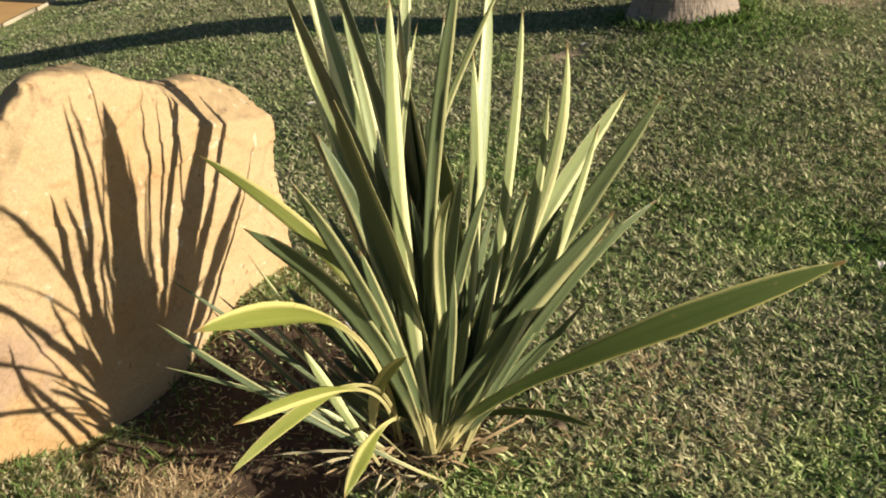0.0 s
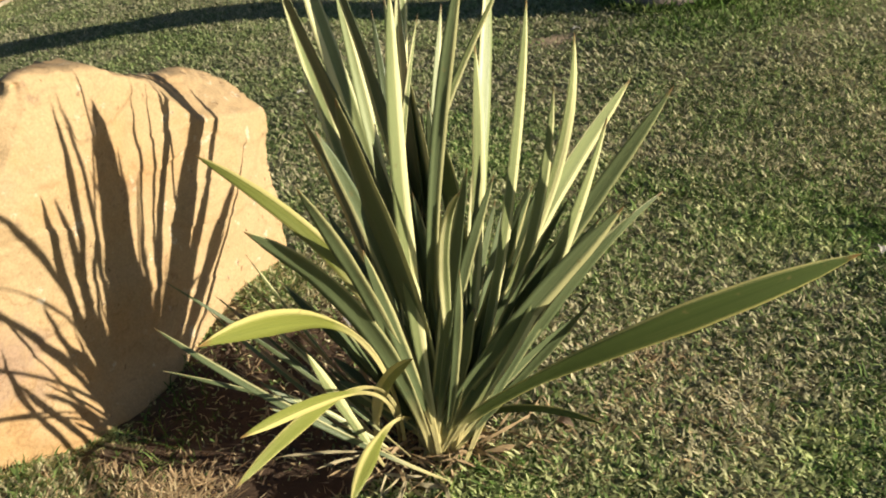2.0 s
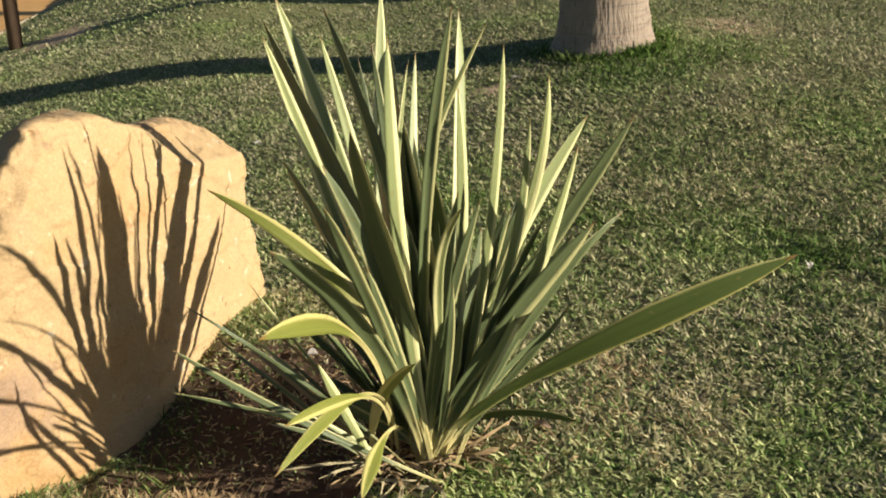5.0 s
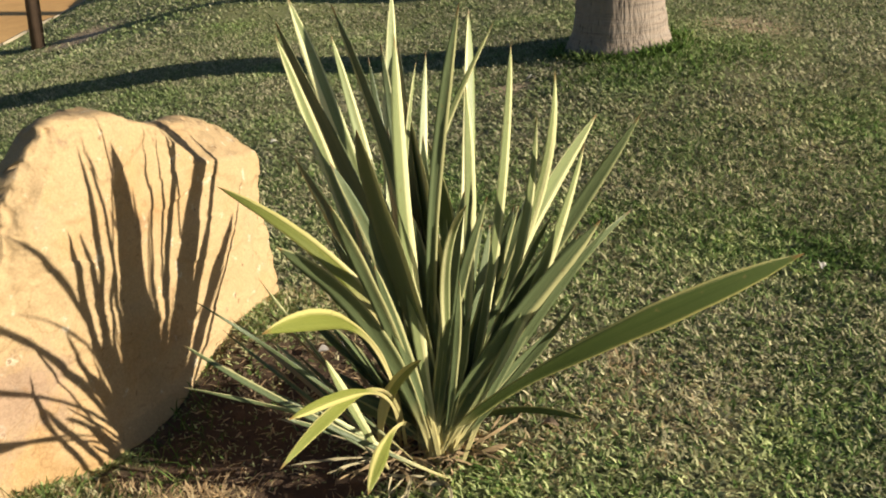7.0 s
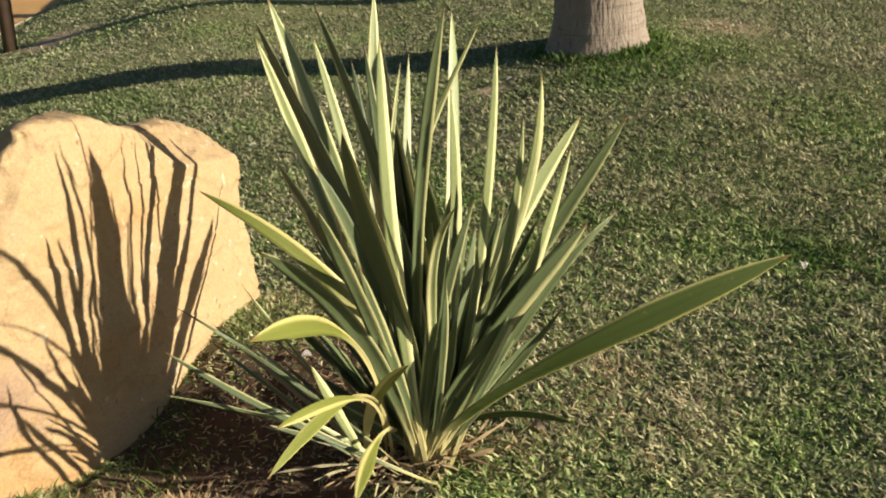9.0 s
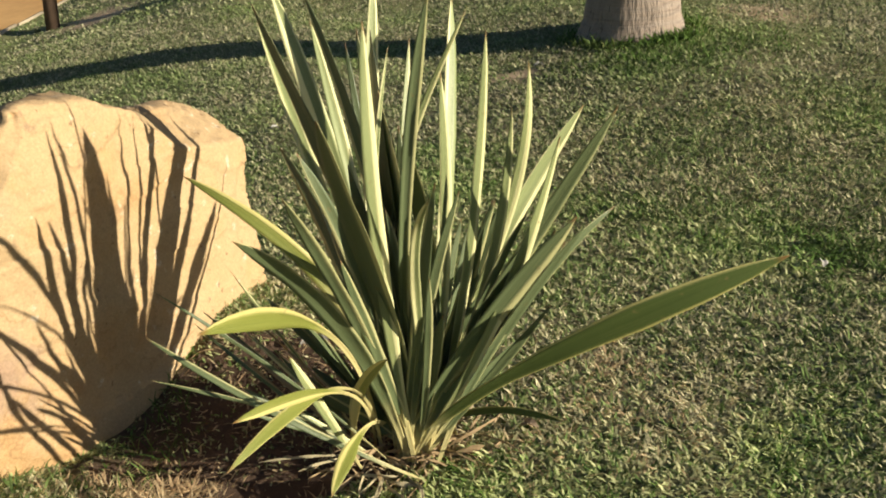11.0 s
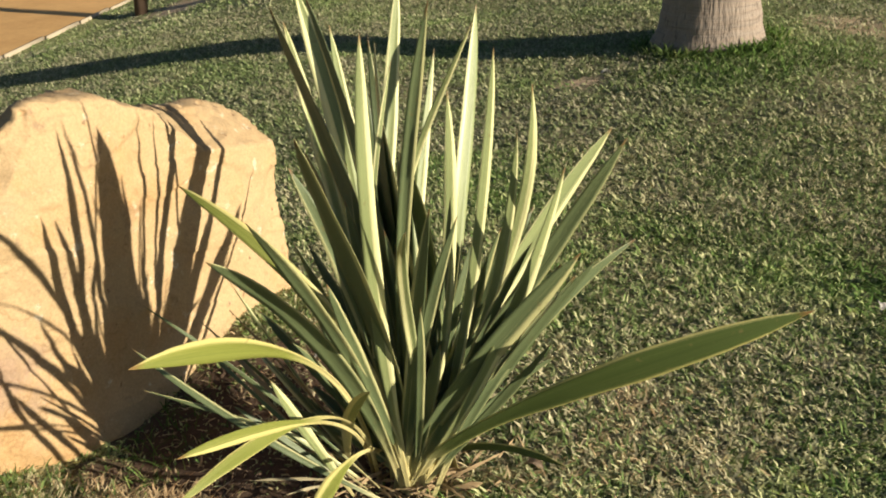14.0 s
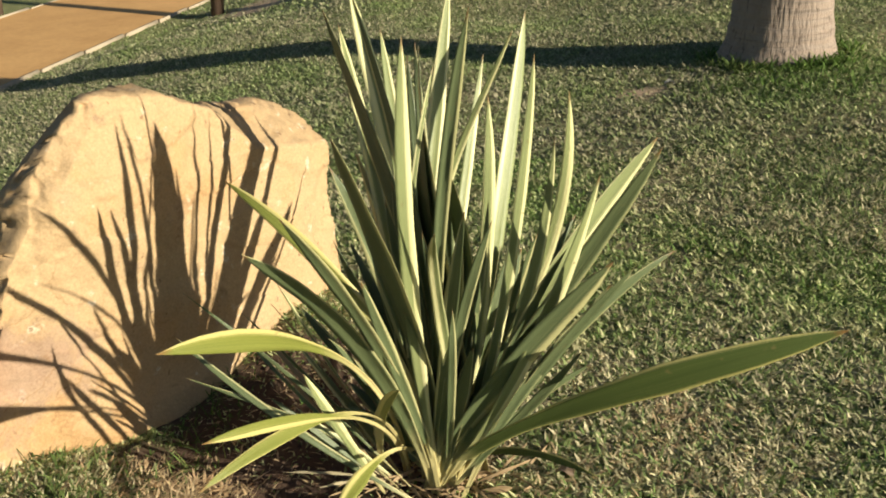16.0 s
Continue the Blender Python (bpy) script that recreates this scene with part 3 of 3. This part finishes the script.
flax_leaf(-0.039, -0.075, 141.9, 106.5, 53.5, 47.9, 1.132, 1.13, 0.055, 28, LEAF_PALE_LIT, 1.5, sway=0.0)
flax_leaf(-0.043, -0.081, 66.2, 74.8, 57.6, 76.7, 1.073, 1.12, 0.033, 38, LEAF_PALE_LIT, 0.6, sway=0.0)
flax_leaf(-0.067, -0.072, 91.8, 42.5, 63.0, 56.9, 1.219, 1.08, 0.048, 34, LEAF, 1.0, sway=0.0)
flax_leaf(-0.080, -0.077, 68.9, 67.8, 71.0, 51.2, 0.946, 0.40, 0.066, 40, LEAF, 0.9, root_twist=30, sway=0.0)
flax_leaf(0.023, -0.125, 103.3, 115.4, 68.7, 22.4, 0.905, 1.30, 0.034, 36, LEAF, 1.0, sway=0.0)
flax_leaf(-0.026, -0.046, 31.5, 92.0, 61.3, 17.6, 1.230, 0.65, 0.076, 20, LEAF_GREEN, 0.4, root_twist=36, shape=LONG, sway=0.0)
flax_leaf(-0.006, -0.082, 115.2, 103.8, 54.8, 24.7, 0.522, 1.05, 0.024, 40, LEAF, 1.2, sway=0.0)
flax_leaf(-0.010, 0.003, 80.1, 52.5, 59.5, -4.0, 0.489, 0.58, 0.023, 30, LEAF_GREEN, sway=0.0)
flax_leaf(-0.039, -0.104, -74.1, -115.5, 84.6, 21.1, 1.085, 1.41, 0.040, 5, LEAF_YELLOW, 0.7, sway=0.0)
flax_leaf(-0.055, -0.087, -43.9, -39.6, 76.8, 39.8, 1.011, 1.35, 0.050, -26, None, 0.9, sway=0.0)
flax_leaf(-0.136, -0.032, -5.9, -19.7, 77.5, 17.1, 1.316, 0.85, 0.040, -5, LEAF_YELLOW, 1.5, root_twist=50, shape=BLADE, sway=0.0)
flax_leaf(-0.152, -0.011, 6.4, -25.1, 69.4, 18.3, 1.084, 0.65, 0.025, 0, LEAF_YELLOW, 0.9, root_twist=40, shape=BLADE, sway=0.0)
flax_leaf(-0.133, -0.032, -3.3, -29.2, 75.1, -5.9, 1.038, 0.92, 0.026, 0, LEAF_YELLOW, 0.9, shape=BLADE, sway=0.0)
flax_leaf(-0.21, -0.02, 7, 33, 69, 39, 0.64, 0.90, 0.031, -4, LEAF_YELLOW, 0.7, sway=0.0)
flax_leaf(-0.10, 0.03, -14, -17, 60, -21, 0.59, 1.01, 0.036, 0, LEAF_YELLOW, 0.9, shape=BLADE, sway=0.0)
flax_leaf(-0.01, -0.19, -68, -110, 42, 33, 0.86, 0.79, 0.018, 15, sway=0.0)
flax_leaf(-0.102, -0.104, -78.2, -82.9, 56.5, 43.9, 0.844, 1.04, 0.010, -1, sway=0.0)
flax_leaf(-0.19, -0.11, -28, -31, 64, 66, 0.57, 1.00, 0.024, 35, LEAF_PALE_LIT, 0.8, sway=0.0)
flax_leaf(-0.12, -0.12, -106, -110, 36, 43, 0.68, 0.95, 0.010, -2, sway=0.0)
flax_leaf(-0.013, -0.075, -60.7, -5.4, 87.1, 55.2, 1.178, 1.03, 0.062, -42, None, 0.7, root_twist=-46, sway=0.0)
flax_leaf(-0.039, -0.078, -77.3, -74.1, 86.3, 67.0, 0.987, 1.03, 0.040, 10, None, 1.2, sway=0.0)
flax_leaf(-0.07, -0.05, -168, -145, 31, 36, 1.19, 1.26, 0.047, -20, sway=0.0)
flax_leaf(0.08, -0.01, -85, -74, 80, 87, 1.07, 1.14, 0.115, -60, sway=0.0)
flax_leaf(-0.024, -0.057, 130.6, 138.1, 57.6, 107.5, 0.978, 0.58, 0.056, -45, None, 0.8, sway=0.0)
flax_leaf(0.011, -0.072, 165.4, 194.6, 87.7, 143.9, 1.097, 1.01, 0.026, 22, LEAF_PALE_LIT, 1.0, sway=0.0)
flax_leaf(-0.03, -0.06, 22, 15, 67, 78, 0.70, 1.02, 0.022, 15, sway=0.0)
flax_leaf(-0.00, -0.09, -120, -121, 91, 79, 0.77, 0.98, 0.028, 0, sway=0.0)
flax_leaf(-0.03, -0.06, -34, -33, 71, 72, 0.77, 1.00, 0.031, 10, sway=0.0)
flax_leaf(-0.05, -0.03, -31, -9, 74, 46, 1.17, 1.02, 0.032, -10, sway=0.0)

# broad inner leaves that turn their faces to the sun and their backs to the lawn
flax_leaf(0.00, 0.02, -85, -80, 86, 89, 1.20, 1.0, 0.115, -76, None, 0.5, root_twist=-76, sway=0.0)
flax_leaf(-0.03, 0.05, -85, -80, 84, 88, 0.98, 1.0, 0.110, -76, None, 0.5, root_twist=-76, sway=0.0)

# Sun-facing leaves added to thicken the plant's shadow on the boulder
for bx, by, az, el, ln in ((-0.06, -0.02, -60, 66, 0.58), (-0.08, 0.0, -85, 62, 0.62), (-0.03, 0.03, -110, 70, 0.70)):
    flax_leaf(bx, by, az, az - 6, el, el - 8, ln, 1.0, 0.045, 64, None, 0.4, root_twist=64)
rr = random.Random(33)
for i in range(8):
    a = rr.choice((60, 150, 180, 215, 240)) + rr.uniform(-20, 20)
    e = rr.uniform(77, 86)
    flax_leaf(CROWN.x + rr.uniform(-0.03, 0.04), CROWN.y + rr.uniform(-0.01, 0.06), a, a + rr.uniform(-10, 10), e, e + rr.uniform(-8, 4),
              rr.uniform(0.70, 1.02), 1.0, rr.uniform(0.028, 0.042), rr.uniform(-36, -14), None, 1.1)
# More leaves leaning back, added to fill the shade low on the boulder
rr = random.Random(12)
for i in range(13):
    a = rr.uniform(140, 215)
    e = rr.uniform(58, 80)
    flax_leaf(CROWN.x + rr.uniform(-0.04, 0.05), CROWN.y + rr.uniform(0.0, 0.08), a, a + rr.uniform(-10, 10), e, e + rr.uniform(-6, 8),
              rr.uniform(0.50, 0.95), 1.0, rr.uniform(0.035, 0.055), rr.uniform(-85, -60), root_twist=-70)

# younger inner leaves that fill the fan
rr = random.Random(4)
for i in range(20):
    a = rr.choice((-95, -140, -120, 80, 100, 120, 175, 150)) + rr.uniform(-20, 20)
    e = rr.uniform(58, 84)
    flax_leaf(CROWN.x + rr.uniform(-0.04, 0.04), CROWN.y + rr.uniform(-0.02, 0.06), a, a + rr.uniform(-15, 15), e, e + rr.uniform(-14, 8),
              rr.uniform(0.35, 0.90), 1.0, rr.uniform(0.022, 0.040), rr.uniform(-40, 50))

for i in range(13):
    a = rr.uniform(70, 140)
    e = rr.uniform(50, 80)
    flax_leaf(CROWN.x + rr.uniform(-0.02, 0.05), CROWN.y + rr.uniform(-0.02, 0.07), a, a + rr.uniform(-12, 12), e, e + rr.uniform(-18, 6),
              rr.uniform(0.40, 0.85), 1.0, rr.uniform(0.020, 0.034), rr.uniform(20, 60))

# low leaves that crowd round the foot of the fan
rr = random.Random(21)
for i in range(18):
    a = rr.uniform(140, 270)
    e = rr.uniform(35, 82)
    flax_leaf(CROWN.x + rr.uniform(-0.06, 0.04), CROWN.y + rr.uniform(0.0, 0.08), a, a + rr.uniform(-25, 25), e, e + rr.uniform(-35, 5),
              rr.uniform(0.18, 0.46), 1.0, rr.uniform(0.020, 0.040), rr.uniform(-50, 50))
for i in range(15):
    a = rr.uniform(-125, -72)
    e = rr.uniform(30, 58)
    flax_leaf(-0.16 + rr.uniform(-0.05, 0.05), -0.04 + rr.uniform(-0.05, 0.08), a, a + rr.uniform(-15, 15), e, e + rr.uniform(-20, 5),
              rr.uniform(0.28, 0.66), 1.0, rr.uniform(0.009, 0.018), rr.uniform(-40, 40), rr.choice((None, None, LEAF_PALE_LIT, DEAD)))

# dry straw-coloured dead leaves and stubs round the crown
for i in range(60):
    a = rr.uniform(-180, 180)
    flax_leaf(CROWN.x + rr.uniform(-0.16, 0.12), CROWN.y + rr.uniform(-0.09, 0.10), a, a + rr.uniform(-70, 70), rr.uniform(10, 55), rr.uniform(-40, 0),
              rr.uniform(0.08, 0.24), 0.8, rr.uniform(0.004, 0.011), rr.uniform(-80, 80), DEAD, 1.4, "dead_leaf", "dry straw-coloured dead leaf")
for i in range(12):
    a = rr.uniform(20, 150)
    flax_leaf(0.10 + rr.uniform(-0.07, 0.10), -0.08 + rr.uniform(-0.06, 0.08), a, a + rr.uniform(-50, 50), rr.uniform(5, 50), rr.uniform(-30, 5),
              rr.uniform(0.10, 0.24), 0.8, rr.uniform(0.004, 0.009), rr.uniform(-80, 80), DEAD, 1.4, "dead_leaf", "dry straw-coloured dead leaf")
flax_leaf(0.04, -0.09, 70, 95, 30, 5, 0.13, 1.0, 0.024, 20, DEAD, 2.2, "dead_leaf", "broad brown withered leaf sheath")
for az, el, ln in ((-102, 20, 0.36), (-84, 4, 0.30), (-58, 12, 0.20)):
    flax_leaf(-0.19, -0.06, az, az - 8, el + 14, el - 14, ln, 0.9, 0.008, 50, WITHERED, 0.8, "withered_leaf", "thin dry stalk leaning over the bare soil")
for i in range(10):
    a = rr.uniform(-70, 40)
    flax_leaf(-0.10 + rr.uniform(-0.06, 0.05), -0.14 + rr.uniform(-0.04, 0.04), a, a + rr.uniform(-90, 90), rr.uniform(5, 35), rr.uniform(-25, 5),
              rr.uniform(0.10, 0.20), 0.8, rr.uniform(0.007, 0.014), rr.uniform(-60, 60), WITHERED, 1.6, "withered_leaf", "pale curled withering leaf")


# ---- grass ----
def blades(name, label, count, area, size, lean, material, keep, category="grass", width=0.0042, height=land, flat=0.0):
    """Many curved grass blades in one mesh: each is a strip of two quads and a tip."""
    rs = np.random.RandomState(len(name) * 17 + count % 997)
    x0, x1, y0, y1 = area
    xs, ys = rs.uniform(x0, x1, count), rs.uniform(y0, y1, count)
    pts = [(x, y, height(x, y), keep(x, y)) for x, y in zip(xs.tolist(), ys.tolist())]
    k = np.array([q[3] for q in pts])
    sel = rs.uniform(0, 1, count) < k
    base = np.array([q[:3] for q in pts])[sel]
    scale = 0.55 + 0.45 * k[sel]
    n = len(base)
    ang = rs.uniform(0, math.tau, n)
    ln = rs.uniform(size[0], size[1], n) * scale
    tilt = np.radians(rs.uniform(lean[0], lean[1], n))
    bend = np.radians(rs.uniform(10, 85, n))
    wd = width * rs.uniform(0.6, 1.25, n)
    dirx, diry = np.cos(ang), np.sin(ang)
    side = rs.uniform(-0.9, 0.9, n) + ang + math.pi / 2
    sx, sy = np.cos(side), np.sin(side)

    def at(f, ext):
        h = np.sin(tilt) * f + np.sin(bend) * f * f * 0.6
        z = np.cos(tilt) * f * np.cos(bend * f)
        c = base + np.stack([dirx * h * ln, diry * h * ln, z * ln - 0.003 + flat], 1)
        return c + np.stack([sx, sy, np.zeros(n)], 1) * (ext * wd)[:, None]

    v = np.stack([at(0, -0.5), at(0, 0.5), at(0.55, -0.45), at(0.55, 0.45), at(1.0, 0.0)], 1).reshape(-1, 3)
    o = (np.arange(n) * 5)[:, None]
    quads = o + np.array([[0, 1, 3, 2]])
    tris = o + np.array([[2, 3, 4]])
    loops = np.concatenate([quads, tris], 1).ravel()
    starts = (np.arange(n) * 7)[:, None] + np.array([[0, 4]])
    me = bpy.data.meshes.new(name)
    me.vertices.add(len(v))
    me.vertices.foreach_set("co", v.ravel())
    me.loops.add(len(loops))
    me.loops.foreach_set("vertex_index", loops.astype(np.int32))
    me.polygons.add(2 * n)
    me.polygons.foreach_set("loop_start", starts.ravel().astype(np.int32))
    me.update(calc_edges=True)
    me.materials.append(material)
    return tagged(new(name, me), label, category, kind="stuff")


def lawn_density(x, y):
    u, w = (x + 1.25) * 0.516 + (y - 0.05) * 0.857, (x + 1.25) * 0.857 - (y - 0.05) * 0.516
    if -0.25 < u < 1.25 and -0.33 < w < 0.0:
        return 0.0
    if x < -5.29 + 0.04 * (y - 8.5):
        return 0.0
    patchy = 0.86 + 0.55 * noise.noise((x * 19, y * 19, 2.0)) + 0.65 * noise.noise((x * 2.1, y * 2.1, 5.0)) + 0.35 * noise.noise((x * 7, y * 7, 1.0))
    worn = math.exp(-(((x + 3.75) / 0.5) ** 2 + ((y - 9.7) / 0.5) ** 2)) + math.exp(-(((x - 0.78) / 0.20) ** 2 + ((y - 3.70) / 0.15) ** 2)) + math.exp(-((math.hypot(x - 1.645, y - 4.2) - 1.2 + 0.15 * noise.noise((x * 2, y * 2, 8))) / 0.20) ** 2) * smooth01((x - 1.9) / 0.4) * 0.55
    return max(0.0, min(1.0, patchy)) * (1 - 0.86 * bed(x, y)) * (1 - 0.95 * min(1.0, worn))


def soft_box(x, y, x0, x1, y0, y1, soft):
    """1 inside a stretch of lawn, fading with a ragged edge to 0 at its border."""
    d = min(x - x0, x1 - x, y - y0, y1 - y) + 0.5 * soft * noise.noise((x * 2.5, y * 2.5, 4.0))
    return smooth01(d / soft)


def near_lawn(x, y):
    return lawn_density(x, y) * smooth01(1 - max(0.0, -0.1 - y) / 0.75) * smooth01((x + 1.75) / 0.4) * smooth01((3.1 - x) / 0.5) if y < 2.6 else 0.0


def further_lawn(x, y):
    return lawn_density(x, y) * smooth01((5.4 - x) / 1.2)


def distant_lawn(x, y):
    return lawn_density(x, y) * smooth01((9.5 - x) / 3.0) * smooth01((19.5 - y) / 4.0)


def outer_lawn(x, y):
    inside = max(soft_box(x, y, -2.0, 3.2, -0.6, 3.0, 0.5), soft_box(x, y, -6.0, 5.6, 2.4, 8.0, 0.8))
    return lawn_density(x, y) * (1 - inside) * soft_box(x, y, -7.0, 10.5, -7.0, 10.0, 3.0)


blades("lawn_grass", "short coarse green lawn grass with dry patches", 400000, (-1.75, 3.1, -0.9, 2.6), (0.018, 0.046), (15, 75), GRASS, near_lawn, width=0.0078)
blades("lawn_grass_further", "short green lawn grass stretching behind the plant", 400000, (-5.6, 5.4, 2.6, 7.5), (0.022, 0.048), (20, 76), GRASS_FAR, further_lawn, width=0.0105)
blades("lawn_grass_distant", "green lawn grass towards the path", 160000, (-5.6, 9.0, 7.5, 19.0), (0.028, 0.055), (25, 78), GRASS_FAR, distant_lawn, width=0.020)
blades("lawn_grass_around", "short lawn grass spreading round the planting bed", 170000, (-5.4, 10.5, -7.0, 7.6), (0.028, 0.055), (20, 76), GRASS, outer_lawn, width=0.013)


def lush(x, y):
    a = 1.3 * math.exp(-(((x - 1.75) / 0.58) ** 2 + ((y - 3.62) / 0.36) ** 2))
    b = 0.8 * math.exp(-(((x - 0.95) / 0.22) ** 2 + ((y - 1.4) / 0.2) ** 2))
    c = 0.25 * math.exp(-(((x + 0.8) / 0.3) ** 2 + ((y - 2.6) / 0.3) ** 2))
    d = 0.8 * math.exp(-(((x - 1.8) / 0.5) ** 2 + ((y - 0.9) / 0.5) ** 2)) + 0.6 * math.exp(-(((x - 0.13) / 0.12) ** 2 + ((y + 0.2) / 0.10) ** 2)) + 0.42 * math.exp(-(((x - 1.25) / 0.40) ** 2 + ((y + 0.05) / 0.35) ** 2))
    # Dark tufts by the boulder: greener grass, and dark in place of leaf shadow
    e = 1.2 * math.exp(-(((x + 1.28) / 0.32) ** 2 + ((y + 0.14) / 0.18) ** 2))
    return min(1.0, a + b + c + d + e) * (0.5 + 0.6 * noise.noise((x * 5, y * 5, 2.0)))


blades("lush_grass", "taller bright green grass tufts round the palm trunk", 150000, (-1.8, 3.2, -0.4, 5.0), (0.038, 0.105), (10, 65), GRASS_LUSH, lush, width=0.009)


def foot(x, y):
    r = math.hypot(x - 1.70, y - 4.30) - 0.40
    return 0.9 * math.exp(-((r - 0.03) / 0.09) ** 2) * smooth01((4.75 - y) / 0.4) * (0.55 + 0.7 * noise.noise((x * 7, y * 7, 6.0)))


blades("foot_grass", "coarse uncut grass tufts against the palm trunk", 9000, (1.0, 2.4, 3.6, 4.9), (0.06, 0.15), (8, 60), GRASS_LUSH, foot, width=0.013)


def straw(x, y):
    clump = max(0.1, 0.75 + 1.3 * noise.noise((x * 11, y * 11, 1.5)))
    return 0.62 * clump * bed(x, y) * smooth01((0.10 - y) / 0.15) * smooth01((-0.50 - x) / 0.22) + 0.05 * bed(x, y) + 0.45 * math.exp(-(((x + 0.95) / 0.27) ** 2 + ((y + 0.12) / 0.13) ** 2)) + 0.35 * math.exp(-(((x - 0.25) / 0.2) ** 2 + ((y + 0.1) / 0.15) ** 2)) + 0.55 * math.exp(-(((x - 0.62) / 0.22) ** 2 + ((y - 0.12) / 0.30) ** 2)) * (0.5 + noise.noise((x * 9, y * 9, 3.0)))


blades("dry_straw", "dry straw and leaf litter on the soil", 70000, (-1.3, 1.1, -0.6, 0.9), (0.02, 0.075), (38, 88), STRAW, straw, "straw", 0.0055, flat=0.004)


def wiry(x, y):
    return math.exp(-(((x + 0.86) / 0.10) ** 2 + ((y - 0.28) / 0.28) ** 2)) + 0.8 * math.exp(-(((x + 1.20) / 0.20) ** 2 + ((y + 0.05) / 0.09) ** 2))


blades("wiry_grass", "thin wiry grass growing at the foot of the boulder", 2000, (-1.5, -0.6, -0.3, 1.0), (0.05, 0.15), (5, 65), GRASS_LUSH, wiry, "grass", 0.004)


# ---- small litter ----
def scrap(name, label, category, x, y, size, colour, seed):
    """A small curled fallen leaf lying on the grass."""
    m, t, b = mat(name)
    n = noise_at(t, position(t), 60.0)
    t.links.new(mix(t, n, tuple(0.65 * c for c in colour), colour), b.inputs["Base Color"])
    b.inputs["Roughness"].default_value = 0.8
    rr = random.Random(seed)
    bm = bmesh.new()
    rows = []
    for i in range(9):
        s = i / 8
        w = size * 0.32 * math.sin(math.pi * min(1, s * 0.94 + 0.05)) ** 0.8
        curl = size * 0.28 * math.sin(2.6 * s)
        rows.append([bm.verts.new(((s - 0.5) * size, k * w, curl + abs(k) * w * 0.7 + 0.004 * rr.random())) for k in (-1, -0.5, 0, 0.5, 1)])
    for a, c in zip(rows, rows[1:]):
        for k in range(4):
            bm.faces.new((a[k], a[k + 1], c[k + 1], c[k]))
    bmesh.ops.solidify(bm, geom=bm.faces[:], thickness=0.0015)
    ob = tagged(part(name, bm, m), label, category, "scraps on the lawn")
    ob.matrix_world = pose(x, y, land(x, y) + 0.022, rr.uniform(-25, 25), rr.uniform(-25, 25), rr.uniform(0, 360))


scrap("fallen_leaf", "curled pale pinkish dry leaf on the grass beside the plant", "dry leaf", 0.30, -0.05, 0.06, (0.55, 0.40, 0.28), 1)
scrap("fallen_leaf", "small whitish dry leaf lying on the lawn", "dry leaf", 1.545, 0.817, 0.05, (0.75, 0.70, 0.64), 2)
scrap("fallen_leaf", "small whitish dry leaf on the far lawn", "dry leaf", -0.78, 3.14, 0.06, (0.72, 0.68, 0.62), 3)
scrap("fallen_leaf", "whitish dry leaf beside a bare patch of lawn", "dry leaf", 0.93, 3.76, 0.07, (0.70, 0.66, 0.60), 4)
scrap("fallen_leaf", "small grey dry leaf lying on bare soil", "dry leaf", -0.40, 0.58, 0.05, (0.52, 0.48, 0.44), 5)
scrap("fallen_leaf", "small grey dry leaf lying on bare soil", "dry leaf", -0.33, 0.60, 0.045, (0.58, 0.54, 0.50), 6)


# ---- clods and chips on the bare soil ----
def build_clods():
    rs = np.random.RandomState(8)
    m = bmesh.new()
    bmesh.ops.create_icosphere(m, subdivisions=1, radius=1.0)
    base = np.array([v.co[:] for v in m.verts])
    tri = np.array([[v.index for v in f.verts] for f in m.faces])
    m.free()
    verts, faces = [], []
    while len(verts) < 700:
        x, y = rs.uniform(-1.1, 0.35), rs.uniform(-0.45, 0.85)
        if rs.uniform() > bed(x, y):
            continue
        size = rs.uniform(0.003, 0.013) * np.array([1, rs.uniform(0.6, 1), rs.uniform(0.35, 0.7)])
        a = rs.uniform(0, 6.28)
        p = base * (1 + 0.25 * rs.uniform(-1, 1, (len(base), 1))) * size
        p = np.stack([p[:, 0] * math.cos(a) - p[:, 1] * math.sin(a) + x, p[:, 0] * math.sin(a) + p[:, 1] * math.cos(a) + y, p[:, 2] + land(x, y) + 0.002], 1)
        faces.append(tri + len(verts) * len(base))
        verts.append(p)
    me = bpy.data.meshes.new("soil_clods")
    me.from_pydata(np.concatenate(verts).tolist(), [], np.concatenate(faces).tolist())
    me.materials.append(EARTH)
    tagged(new("soil_clods", me), "crumbs and clods of dry reddish soil", "soil", kind="stuff")


build_clods()
